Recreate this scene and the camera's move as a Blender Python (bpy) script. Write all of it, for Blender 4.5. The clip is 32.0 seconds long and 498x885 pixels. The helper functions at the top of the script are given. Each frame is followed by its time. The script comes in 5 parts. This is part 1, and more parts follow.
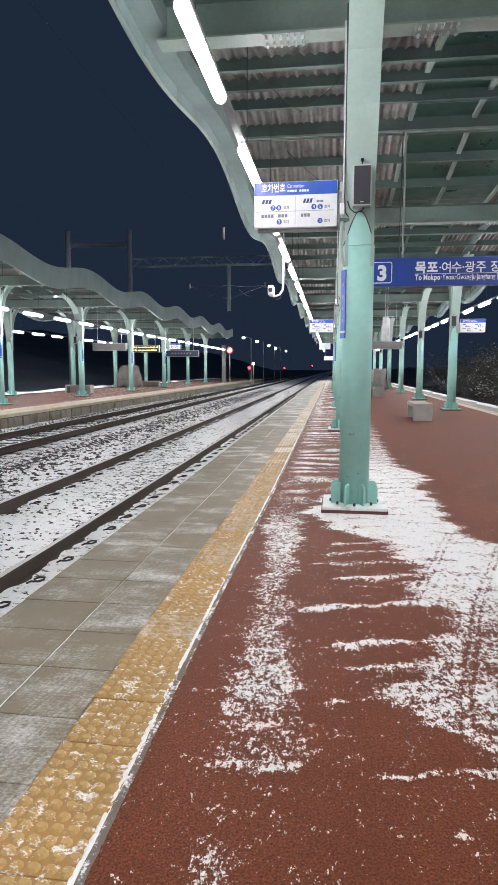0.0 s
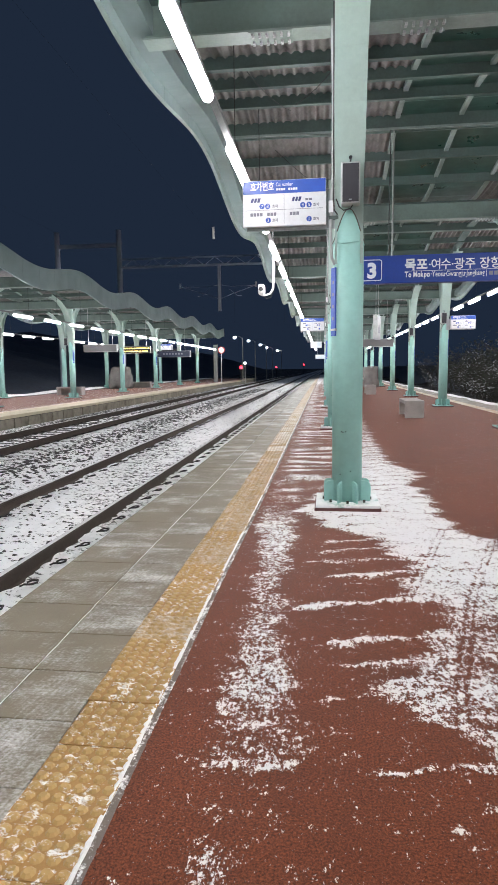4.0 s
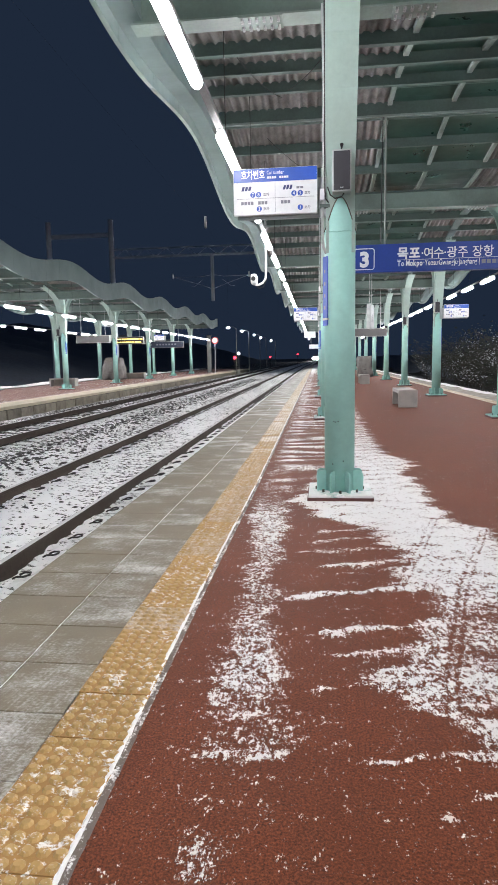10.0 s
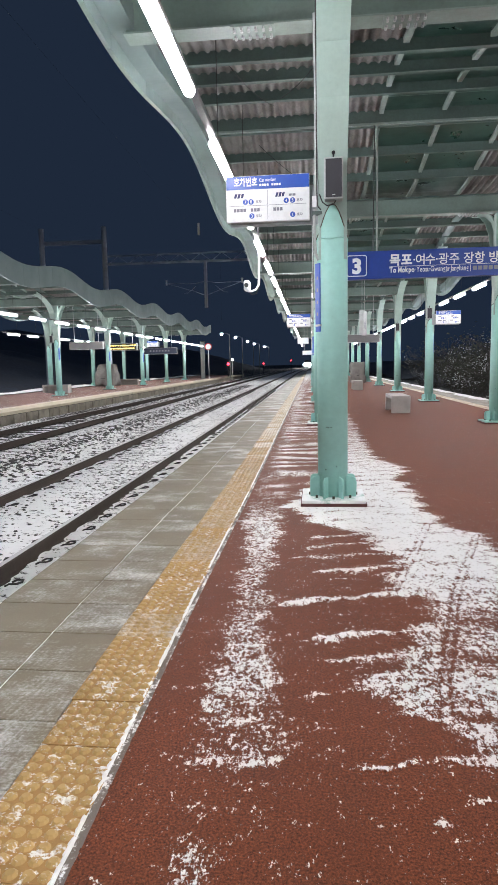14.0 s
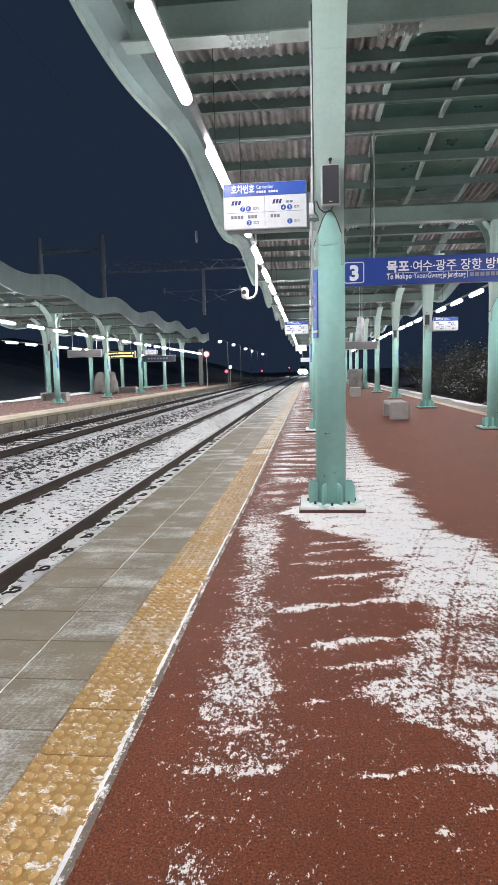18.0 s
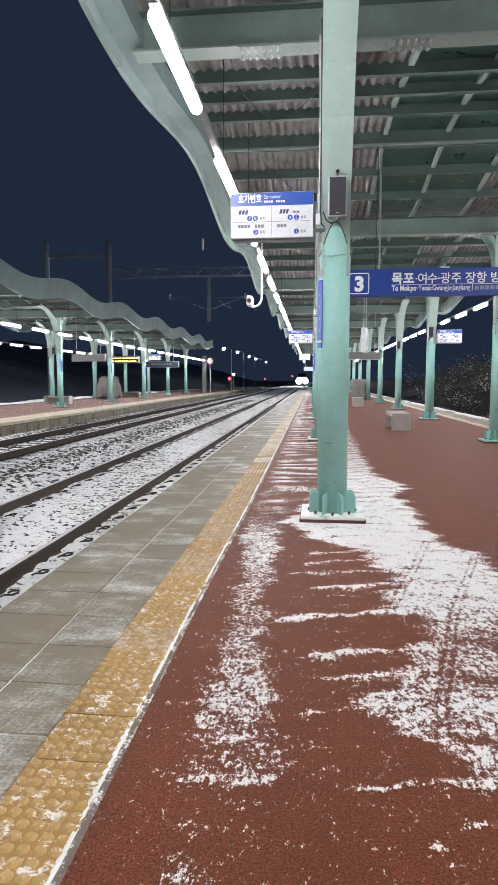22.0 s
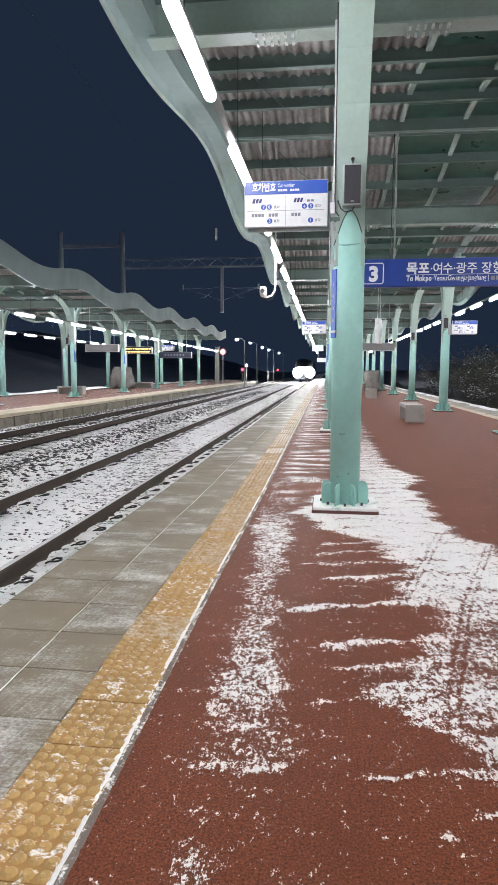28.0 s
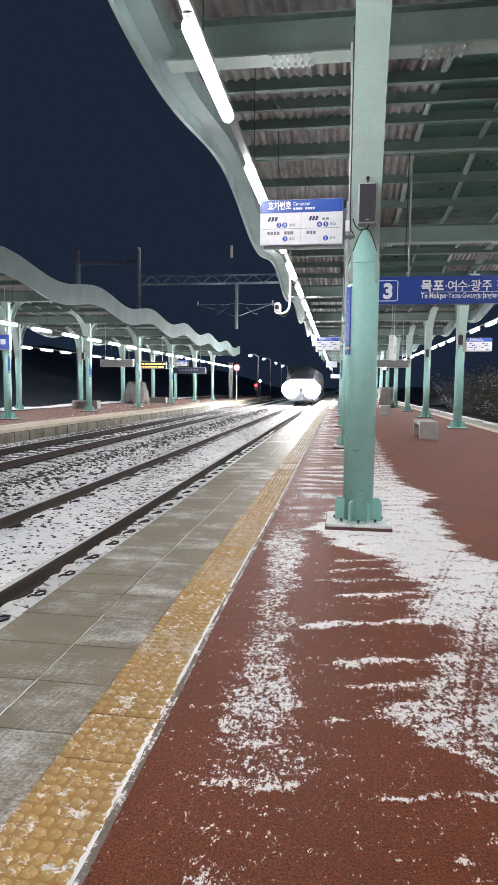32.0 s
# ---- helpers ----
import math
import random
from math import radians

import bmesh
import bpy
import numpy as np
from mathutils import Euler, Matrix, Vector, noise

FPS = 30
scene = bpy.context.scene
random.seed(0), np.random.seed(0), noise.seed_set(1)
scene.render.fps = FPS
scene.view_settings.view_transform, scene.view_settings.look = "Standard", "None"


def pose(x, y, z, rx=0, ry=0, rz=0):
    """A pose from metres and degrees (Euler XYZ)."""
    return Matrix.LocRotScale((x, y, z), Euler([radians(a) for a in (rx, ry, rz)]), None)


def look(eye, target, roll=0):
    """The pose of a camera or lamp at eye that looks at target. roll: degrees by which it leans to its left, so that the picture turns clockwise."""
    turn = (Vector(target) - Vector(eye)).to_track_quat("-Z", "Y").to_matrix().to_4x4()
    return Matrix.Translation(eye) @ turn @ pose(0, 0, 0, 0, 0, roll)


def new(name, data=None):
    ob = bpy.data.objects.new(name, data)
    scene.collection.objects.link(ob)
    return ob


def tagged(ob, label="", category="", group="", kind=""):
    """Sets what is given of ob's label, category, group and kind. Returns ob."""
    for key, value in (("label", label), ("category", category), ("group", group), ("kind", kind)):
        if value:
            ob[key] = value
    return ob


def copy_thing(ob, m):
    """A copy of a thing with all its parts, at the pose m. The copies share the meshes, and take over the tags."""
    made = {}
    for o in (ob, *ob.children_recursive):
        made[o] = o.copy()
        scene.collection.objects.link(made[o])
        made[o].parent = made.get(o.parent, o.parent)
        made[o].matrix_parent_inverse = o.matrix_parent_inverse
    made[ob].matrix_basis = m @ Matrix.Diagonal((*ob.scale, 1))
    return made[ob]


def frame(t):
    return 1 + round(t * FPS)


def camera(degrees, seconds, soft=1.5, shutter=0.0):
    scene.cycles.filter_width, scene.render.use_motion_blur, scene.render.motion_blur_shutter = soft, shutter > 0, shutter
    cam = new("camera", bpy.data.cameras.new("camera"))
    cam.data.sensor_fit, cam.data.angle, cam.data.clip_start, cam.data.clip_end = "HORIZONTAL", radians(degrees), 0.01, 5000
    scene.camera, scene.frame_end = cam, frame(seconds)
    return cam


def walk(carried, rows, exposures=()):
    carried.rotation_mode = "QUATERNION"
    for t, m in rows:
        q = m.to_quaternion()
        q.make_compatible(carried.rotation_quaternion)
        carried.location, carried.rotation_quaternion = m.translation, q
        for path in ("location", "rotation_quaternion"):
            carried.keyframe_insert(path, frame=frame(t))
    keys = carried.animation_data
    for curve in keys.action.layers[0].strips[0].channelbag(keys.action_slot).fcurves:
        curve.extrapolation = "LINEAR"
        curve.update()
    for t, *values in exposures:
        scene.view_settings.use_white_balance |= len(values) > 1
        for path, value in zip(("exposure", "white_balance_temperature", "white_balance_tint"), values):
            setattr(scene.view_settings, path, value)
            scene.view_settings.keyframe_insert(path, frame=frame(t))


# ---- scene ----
cam = camera(43.4, 32.0, soft=1.3)
PATH = [
    (0, (0.021, -0.503, 1.347), (-0.253, 1.465, 1.115), 0.1),
    (0.5, (0.021, -0.498, 1.342), (-0.248, 1.47, 1.109), 0.1),
    (1, (0.022, -0.493, 1.338), (-0.233, 1.477, 1.1), 0.2),
    (1.5, (0.025, -0.496, 1.346), (-0.225, 1.474, 1.105), 0.3),
    (2, (0.027, -0.495, 1.344), (-0.232, 1.475, 1.109), 0.3),
    (2.5, (0.026, -0.489, 1.345), (-0.224, 1.481, 1.111), 0.2),
    (3, (0.026, -0.485, 1.343), (-0.221, 1.485, 1.106), -0.2),
    (3.5, (0.024, -0.493, 1.342), (-0.223, 1.478, 1.108), -0.6),
    (5.5, (0.031, -0.496, 1.338), (-0.228, 1.473, 1.105), -0.6),
    (6, (0.03, -0.496, 1.337), (-0.226, 1.472, 1.094), -0.7),
    (6.5, (0.03, -0.493, 1.339), (-0.218, 1.475, 1.085), -0.4),
    (7, (0.035, -0.492, 1.342), (-0.207, 1.477, 1.091), -0.7),
    (7.5, (0.036, -0.485, 1.339), (-0.204, 1.485, 1.091), -1.1),
    (8, (0.035, -0.478, 1.337), (-0.2, 1.491, 1.08), -1.0),
    (8.5, (0.037, -0.474, 1.334), (-0.197, 1.494, 1.066), -0.9),
    (9, (0.037, -0.479, 1.335), (-0.201, 1.489, 1.068), -1.1),
    (9.5, (0.038, -0.476, 1.337), (-0.2, 1.491, 1.064), -1.2),
    (10, (0.043, -0.479, 1.34), (-0.191, 1.49, 1.076), -1.0),
    (10.5, (0.042, -0.48, 1.34), (-0.186, 1.491, 1.088), -0.9),
    (11, (0.046, -0.478, 1.334), (-0.174, 1.494, 1.088), -0.8),
    (11.5, (0.048, -0.479, 1.334), (-0.171, 1.493, 1.084), -0.9),
    (12, (0.047, -0.477, 1.334), (-0.17, 1.495, 1.081), -0.9),
    (12.5, (0.049, -0.478, 1.334), (-0.164, 1.494, 1.081), -1.1),
    (13, (0.049, -0.477, 1.334), (-0.161, 1.496, 1.082), -1.0),
    (13.5, (0.047, -0.481, 1.333), (-0.168, 1.492, 1.085), -1.1),
    (14, (0.048, -0.485, 1.34), (-0.166, 1.488, 1.095), -1.1),
    (14.5, (0.05, -0.489, 1.34), (-0.158, 1.486, 1.109), -1.2),
    (16.5, (0.048, -0.485, 1.334), (-0.155, 1.491, 1.101), -1.1),
    (17, (0.052, -0.48, 1.336), (-0.158, 1.495, 1.106), -1.4),
    (17.5, (0.051, -0.478, 1.336), (-0.161, 1.498, 1.116), -1.4),
    (18, (0.05, -0.473, 1.33), (-0.159, 1.503, 1.108), -1.3),
    (18.5, (0.052, -0.47, 1.332), (-0.156, 1.506, 1.105), -1.3),
    (19, (0.052, -0.476, 1.334), (-0.161, 1.5, 1.11), -1.4),
    (19.5, (0.053, -0.48, 1.337), (-0.167, 1.496, 1.119), -1.4),
    (20, (0.058, -0.485, 1.337), (-0.17, 1.491, 1.128), -1.4),
    (20.5, (0.052, -0.481, 1.334), (-0.172, 1.495, 1.127), -0.8),
    (21, (0.051, -0.484, 1.335), (-0.171, 1.493, 1.133), -0.5),
    (21.5, (0.051, -0.479, 1.333), (-0.168, 1.499, 1.135), -0.3),
    (22, (0.049, -0.481, 1.335), (-0.165, 1.498, 1.137), -0.0),
    (22.5, (0.049, -0.478, 1.331), (-0.16, 1.501, 1.131), 0.4),
    (23, (0.051, -0.481, 1.333), (-0.164, 1.498, 1.133), 0.1),
    (23.5, (0.051, -0.484, 1.334), (-0.166, 1.494, 1.134), 0.2),
    (24, (0.053, -0.483, 1.331), (-0.17, 1.495, 1.135), -0.1),
    (24.5, (0.05, -0.48, 1.326), (-0.177, 1.496, 1.12), -0.2),
    (25, (0.05, -0.472, 1.323), (-0.186, 1.502, 1.104), -0.2),
    (25.5, (0.051, -0.473, 1.327), (-0.187, 1.5, 1.103), -0.1),
    (27.5, (0.051, -0.477, 1.329), (-0.213, 1.492, 1.102), 0.1),
    (28, (0.047, -0.474, 1.326), (-0.206, 1.497, 1.1), 0.2),
    (28.5, (0.051, -0.474, 1.326), (-0.202, 1.497, 1.105), 0.1),
    (29, (0.05, -0.474, 1.323), (-0.223, 1.495, 1.104), 0.2),
    (29.5, (0.048, -0.477, 1.323), (-0.24, 1.489, 1.097), 0.2),
    (30, (0.043, -0.48, 1.329), (-0.247, 1.486, 1.109), 0.1),
    (30.5, (0.046, -0.48, 1.329), (-0.241, 1.489, 1.123), 0.2),
    (31, (0.046, -0.481, 1.328), (-0.24, 1.489, 1.132), 0.3),
    (31.5, (0.044, -0.487, 1.324), (-0.249, 1.483, 1.136), 0.6),
    (32, (0.042, -0.487, 1.327), (-0.253, 1.483, 1.15), 0.6),
]
walk(cam, [(t, look(eye, target, roll)) for t, eye, target, roll in PATH],
     exposures=((0.0, 0.0), (22.0, 0.02), (25.0, 0.05), (27.5, 0.03), (29.0, -0.06), (30.5, -0.08), (32.0, -0.18)))

# ---- light ----
world = bpy.data.worlds.new("night")
scene.world = world
world.use_nodes = True
wbg = world.node_tree.nodes["Background"]
wbg.inputs[0].default_value = (0.0104, 0.0176, 0.0338, 1)
wbg.inputs[1].default_value = 1.25
TUBE_POWER = 101.0

# ---- materials ----


def nodes_of(name):
    m = bpy.data.materials.new(name)
    m.use_nodes = True
    nt = m.node_tree
    return m, nt, nt.nodes["Principled BSDF"]


def link(nt, a, b):
    nt.links.new(a, b)


def noise_node(nt, scale, detail=4.0, stretch=(1, 1, 1), rough=0.6, turn=0.0):
    mp = nt.nodes.new("ShaderNodeMapping")
    mp.inputs["Scale"].default_value = stretch
    n = nt.nodes.new("ShaderNodeTexNoise")
    n.inputs["Scale"].default_value = scale
    n.inputs["Detail"].default_value = detail
    n.inputs["Roughness"].default_value = rough
    geo = nt.nodes.new("ShaderNodeNewGeometry")
    at = geo.outputs["Position"]
    if turn:
        first = nt.nodes.new("ShaderNodeMapping")
        first.inputs["Rotation"].default_value = (0, 0, radians(turn))
        link(nt, at, first.inputs["Vector"])
        at = first.outputs[0]
    link(nt, at, mp.inputs["Vector"])
    link(nt, mp.outputs[0], n.inputs["Vector"])
    return n


def ramp(nt, src, stops):
    r = nt.nodes.new("ShaderNodeValToRGB")
    el = r.color_ramp.elements
    while len(el) < len(stops):
        el.new(0.5)
    for e, (p, c) in zip(el, stops):
        e.position = p
        e.color = (*c, 1) if len(c) == 3 else c
    link(nt, src, r.inputs[0])
    return r


def mixc(nt, fac, a, b):
    mx = nt.nodes.new("ShaderNodeMix")
    mx.data_type = "RGBA"
    if isinstance(fac, float):
        mx.inputs[0].default_value = fac
    else:
        link(nt, fac, mx.inputs[0])
    for sock, v in ((mx.inputs[6], a), (mx.inputs[7], b)):
        if isinstance(v, tuple):
            sock.default_value = (*v, 1)
        else:
            link(nt, v, sock)
    return mx.outputs[2]


def mathn(nt, op, a, b=None, c=None):
    n = nt.nodes.new("ShaderNodeMath")
    n.operation = op
    for i, v in enumerate((a, b, c)):
        if v is None:
            continue
        if isinstance(v, (int, float)):
            n.inputs[i].default_value = v
        else:
            link(nt, v, n.inputs[i])
    return n.outputs[0]


def bump(nt, p, src, strength=0.3, dist=0.01):
    b = nt.nodes.new("ShaderNodeBump")
    b.inputs["Strength"].default_value = strength
    b.inputs["Distance"].default_value = dist
    link(nt, src, b.inputs["Height"])
    link(nt, b.outputs[0], p.inputs["Normal"])


def worn(name, col, rough=0.5, metal=0.0, dirt=(0.12, 0.11, 0.1), dirt_amount=0.35, scale=3.0, fine=40.0, var=0.25, bumps=0.15, vary=0.0):
    """Painted or raw surface with broad stains, fine grain and a little relief."""
    m, nt, p = nodes_of(name)
    big = noise_node(nt, scale, 5)
    small = noise_node(nt, fine, 3)
    stain = ramp(nt, big.outputs[0], [(0.45, (0, 0, 0)), (0.8, (dirt_amount,) * 3)])
    dark = tuple(c * (1 - var) for c in col)
    light = tuple(min(1, c * (1 + var * 0.6)) for c in col)
    base = mixc(nt, small.outputs[0], dark, light)
    if vary:
        oi = nt.nodes.new("ShaderNodeObjectInfo")
        r = ramp(nt, oi.outputs["Random"], [(0, (1 - vary,) * 3), (1, (1, 1, 1))])
        mul = nt.nodes.new("ShaderNodeMix")
        mul.data_type, mul.blend_type = "RGBA", "MULTIPLY"
        mul.inputs[0].default_value = 1
        link(nt, base, mul.inputs[6])
        link(nt, r.outputs[0], mul.inputs[7])
        base = mul.outputs[2]
    link(nt, mixc(nt, stain.outputs[0], base, dirt), p.inputs["Base Color"])
    rr = ramp(nt, big.outputs[0], [(0.3, (max(0.05, rough - 0.12),) * 3), (0.7, (min(1, rough + 0.15),) * 3)])
    link(nt, rr.outputs[0], p.inputs["Roughness"])
    p.inputs["Metallic"].default_value = metal
    bump(nt, p, small.outputs[0], bumps, 0.004)
    return m


def plain(name, col, rough=0.5, metal=0.0):
    m, nt, p = nodes_of(name)
    n = noise_node(nt, 25, 3)
    link(nt, mixc(nt, n.outputs[0], tuple(c * 0.85 for c in col), tuple(min(1, c * 1.1) for c in col)), p.inputs["Base Color"])
    p.inputs["Roughness"].default_value = rough
    p.inputs["Metallic"].default_value = metal
    return m


def glow(name, col, strength):
    m, nt, p = nodes_of(name)
    p.inputs["Base Color"].default_value = (*[0.8 * c for c in col], 1)
    p.inputs["Emission Color"].default_value = (*col, 1)
    p.inputs["Emission Strength"].default_value = strength
    return m


SNOW = (0.93, 0.926, 0.912)
green = worn("sea_green_paint", (0.345, 0.63, 0.57), 0.55, scale=1.6, fine=18, var=0.12, dirt=(0.16, 0.2, 0.17), dirt_amount=0.25, bumps=0.08)
pale = worn("pale_green_paint", (0.34, 0.455, 0.41), 0.45, scale=1.2, fine=22, var=0.12, dirt=(0.2, 0.2, 0.17), dirt_amount=0.35)
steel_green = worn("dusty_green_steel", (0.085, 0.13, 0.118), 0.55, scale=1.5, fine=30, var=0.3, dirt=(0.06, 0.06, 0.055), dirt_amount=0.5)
# Lighter than the other roof steel: light on the girder web is in the colour.
web_lit_green = worn("lit_girder_green", (0.17, 0.235, 0.21), 0.5, scale=1.5, fine=25, var=0.2, dirt=(0.08, 0.08, 0.07), dirt_amount=0.5)
beam_pale = worn("pale_flange_tone", (0.26, 0.325, 0.295), 0.5, scale=1.5, fine=25, var=0.2, dirt=(0.12, 0.11, 0.1), dirt_amount=0.5)
fascia_mat = worn("grey_green_fascia", (0.155, 0.21, 0.205), 0.45, scale=0.8, fine=15, var=0.12, dirt=(0.13, 0.15, 0.14), dirt_amount=0.4)
slate_mat = worn("weathered_fibre_cement", (0.212, 0.206, 0.196), 0.9, scale=3.5, fine=30, var=0.35, dirt=(0.08, 0.075, 0.07), dirt_amount=0.75, bumps=0.4)
skylight = worn("dark_green_panel", (0.022, 0.062, 0.048), 0.35, scale=2, fine=12, var=0.3, dirt=(0.04, 0.06, 0.05), dirt_amount=0.5)
concrete = worn("concrete", (0.36, 0.34, 0.31), 0.85, scale=2.2, fine=45, var=0.25, dirt=(0.14, 0.13, 0.11), dirt_amount=0.6, bumps=0.3)
bench_mat = worn("pale_concrete", (0.47, 0.45, 0.42), 0.8, scale=4, fine=60, var=0.15, dirt=(0.2, 0.19, 0.17), dirt_amount=0.35)
galv = worn("galvanised_steel", (0.5, 0.52, 0.52), 0.4, 0.7, scale=6, fine=50, var=0.15)
dark_metal = plain("dark_metal", (0.03, 0.032, 0.035), 0.5, 0.3)
grey_case = plain("grey_enamel_case", (0.36, 0.38, 0.37), 0.55)
dark_rail = worn("dark_lamp_rail", (0.13, 0.135, 0.135), 0.6, fine=30)
rod_paint = worn("dull_grey_rod", (0.2, 0.22, 0.21), 0.6, fine=30)
black_cloth = plain("speaker_grille", (0.035, 0.035, 0.042), 0.8)
white_paint = plain("white_board", (0.82, 0.83, 0.85), 0.35)
sign_blue = plain("sign_blue", (0.028, 0.095, 0.47), 0.3)
deep_blue = plain("deep_blue_enamel", (0.016, 0.052, 0.29), 0.3)
ink_blue = plain("ink_navy", (0.04, 0.05, 0.16), 0.5)
ink_grey = plain("ink_grey", (0.22, 0.23, 0.28), 0.5)
white_ink = plain("white_lettering", (0.85, 0.86, 0.88), 0.4)
red_paint = plain("red_paint", (0.5, 0.03, 0.03), 0.4)
cable = plain("cable_black", (0.02, 0.02, 0.02), 0.6)
tarp = worn("grey_tarpaulin", (0.25, 0.24, 0.225), 0.7, scale=2.5, fine=14, var=0.3, dirt=(0.08, 0.075, 0.065), dirt_amount=0.6, bumps=0.8)
rust_edge = worn("weathered_edge", (0.1, 0.09, 0.075), 0.8, scale=8, fine=40, var=0.5)
rust_plinth = worn("painted_plinth", (0.13, 0.045, 0.04), 0.7, scale=5, fine=30)
tube_mat = glow("lamp_tube_light", (0.978, 0.96, 1.0), TUBE_POWER)
sign_glow = glow("lit_sign_face", (0.85, 0.92, 1.0), 0.08)
red_glow = glow("red_signal_light", (1.0, 0.03, 0.06), 9)
white_glow = glow("street_lamp_light", (0.9, 0.97, 1.0), 120)
amber_glow = glow("amber_display_light", (1.0, 0.72, 0.2), 2.4)
# Glow of the train's enlarged lamp discs and windscreen, standing for headlamp glare.
head_glare = glow("train_headlamp_glare", (0.97, 0.98, 1.0), 560)
screen_glare = glow("cab_glass_glare", (0.9, 0.95, 1.0), 60.0)

wire_mat = plain("dull_wire", (0.01, 0.01, 0.01), 1.0)
wire_mat.node_tree.nodes["Principled BSDF"].inputs["Specular IOR Level"].default_value = 0
rail_mat = worn("rusty_rail", (0.042, 0.027, 0.018), 0.85, 0.0, scale=5, fine=35, var=0.4)
rail_top = plain("polished_rail_head", (0.6, 0.59, 0.58), 0.3, 0.1)
clip_mat = plain("black_rail_clip", (0.03, 0.027, 0.025), 0.6)


def snowy(name, col, rough, attr=None, cover=0.5, soft=0.12, stretch=(1.6, 14, 1), fine=60.0, dark_grain=0.35, bumps=0.35, vary=0.0, amount=0.9, speck=0.35, spec=0.3, grain_scale=130.0, most=1.0, contrast=0.0, clods=0.0, flake=(0.7, 1, 1)):
    """A ground surface with wind-blown snow on it: cover is the share of snow, or an attribute tells it point by point."""
    m, nt, p = nodes_of(name)
    grain = noise_node(nt, grain_scale, 5, (1, 1, 1), 0.8)
    p.inputs["Specular IOR Level"].default_value = spec
    broad = noise_node(nt, 1.3, 4)
    gr = ramp(nt, grain.outputs[0], [(contrast, (0, 0, 0)), (1 - contrast, (1, 1, 1))])
    base = mixc(nt, gr.outputs[0], tuple(c * (1 - dark_grain) for c in col), tuple(c * (1 + dark_grain) for c in col))
    base = mixc(nt, ramp(nt, broad.outputs[0], [(0.35, (0, 0, 0)), (0.75, (0.55,) * 3)]).outputs[0], base, tuple(c * 0.62 for c in col))
    if vary:
        oi = nt.nodes.new("ShaderNodeObjectInfo")
        base = mixc(nt, ramp(nt, oi.outputs["Random"], [(0, (0, 0, 0)), (1, (vary,) * 3)]).outputs[0], base, tuple(c * 0.55 for c in col))
    streak = noise_node(nt, 1.0, 5, stretch, 0.65)
    finen = noise_node(nt, fine, 4, flake, 0.7)
    if attr:
        at = nt.nodes.new("ShaderNodeAttribute")
        at.attribute_name = attr
        c = at.outputs["Fac"]
    else:
        c = cover
    s = mathn(nt, "ADD", c, mathn(nt, "MULTIPLY", mathn(nt, "SUBTRACT", streak.outputs[0], 0.5), amount))
    s = mathn(nt, "ADD", s, mathn(nt, "MULTIPLY", mathn(nt, "SUBTRACT", finen.outputs[0], 0.5), speck))
    dust = noise_node(nt, fine * 3.1, 3, flake, 0.7)
    s = mathn(nt, "ADD", s, mathn(nt, "MULTIPLY", mathn(nt, "SUBTRACT", dust.outputs[0], 0.5), speck * 0.6))
    if clods:
        clod = noise_node(nt, 21, 4, flake, 0.7)
        s = mathn(nt, "ADD", s, mathn(nt, "MULTIPLY", mathn(nt, "SUBTRACT", clod.outputs[0], 0.5), clods))
    mr = nt.nodes.new("ShaderNodeMapRange")
    mr.interpolation_type = "SMOOTHSTEP"
    mr.inputs[1].default_value = 0.5 - soft
    mr.inputs[2].default_value = 0.5 + soft
    mr.inputs[4].default_value = most
    link(nt, s, mr.inputs[0])
    mask = mr.outputs[0]
    link(nt, mixc(nt, mask, base, SNOW), p.inputs["Base Color"])
    ro = nt.nodes.new("ShaderNodeMix")
    link(nt, mask, ro.inputs[0])
    ro.inputs[2].default_value, ro.inputs[3].default_value = rough, 0.85
    link(nt, ro.outputs[0], p.inputs["Roughness"])
    h = mathn(nt, "ADD", mathn(nt, "MULTIPLY", mask, 1.0), mathn(nt, "MULTIPLY", grain.outputs[0], 0.45))
    bump(nt, p, h, bumps, 0.008)
    return m


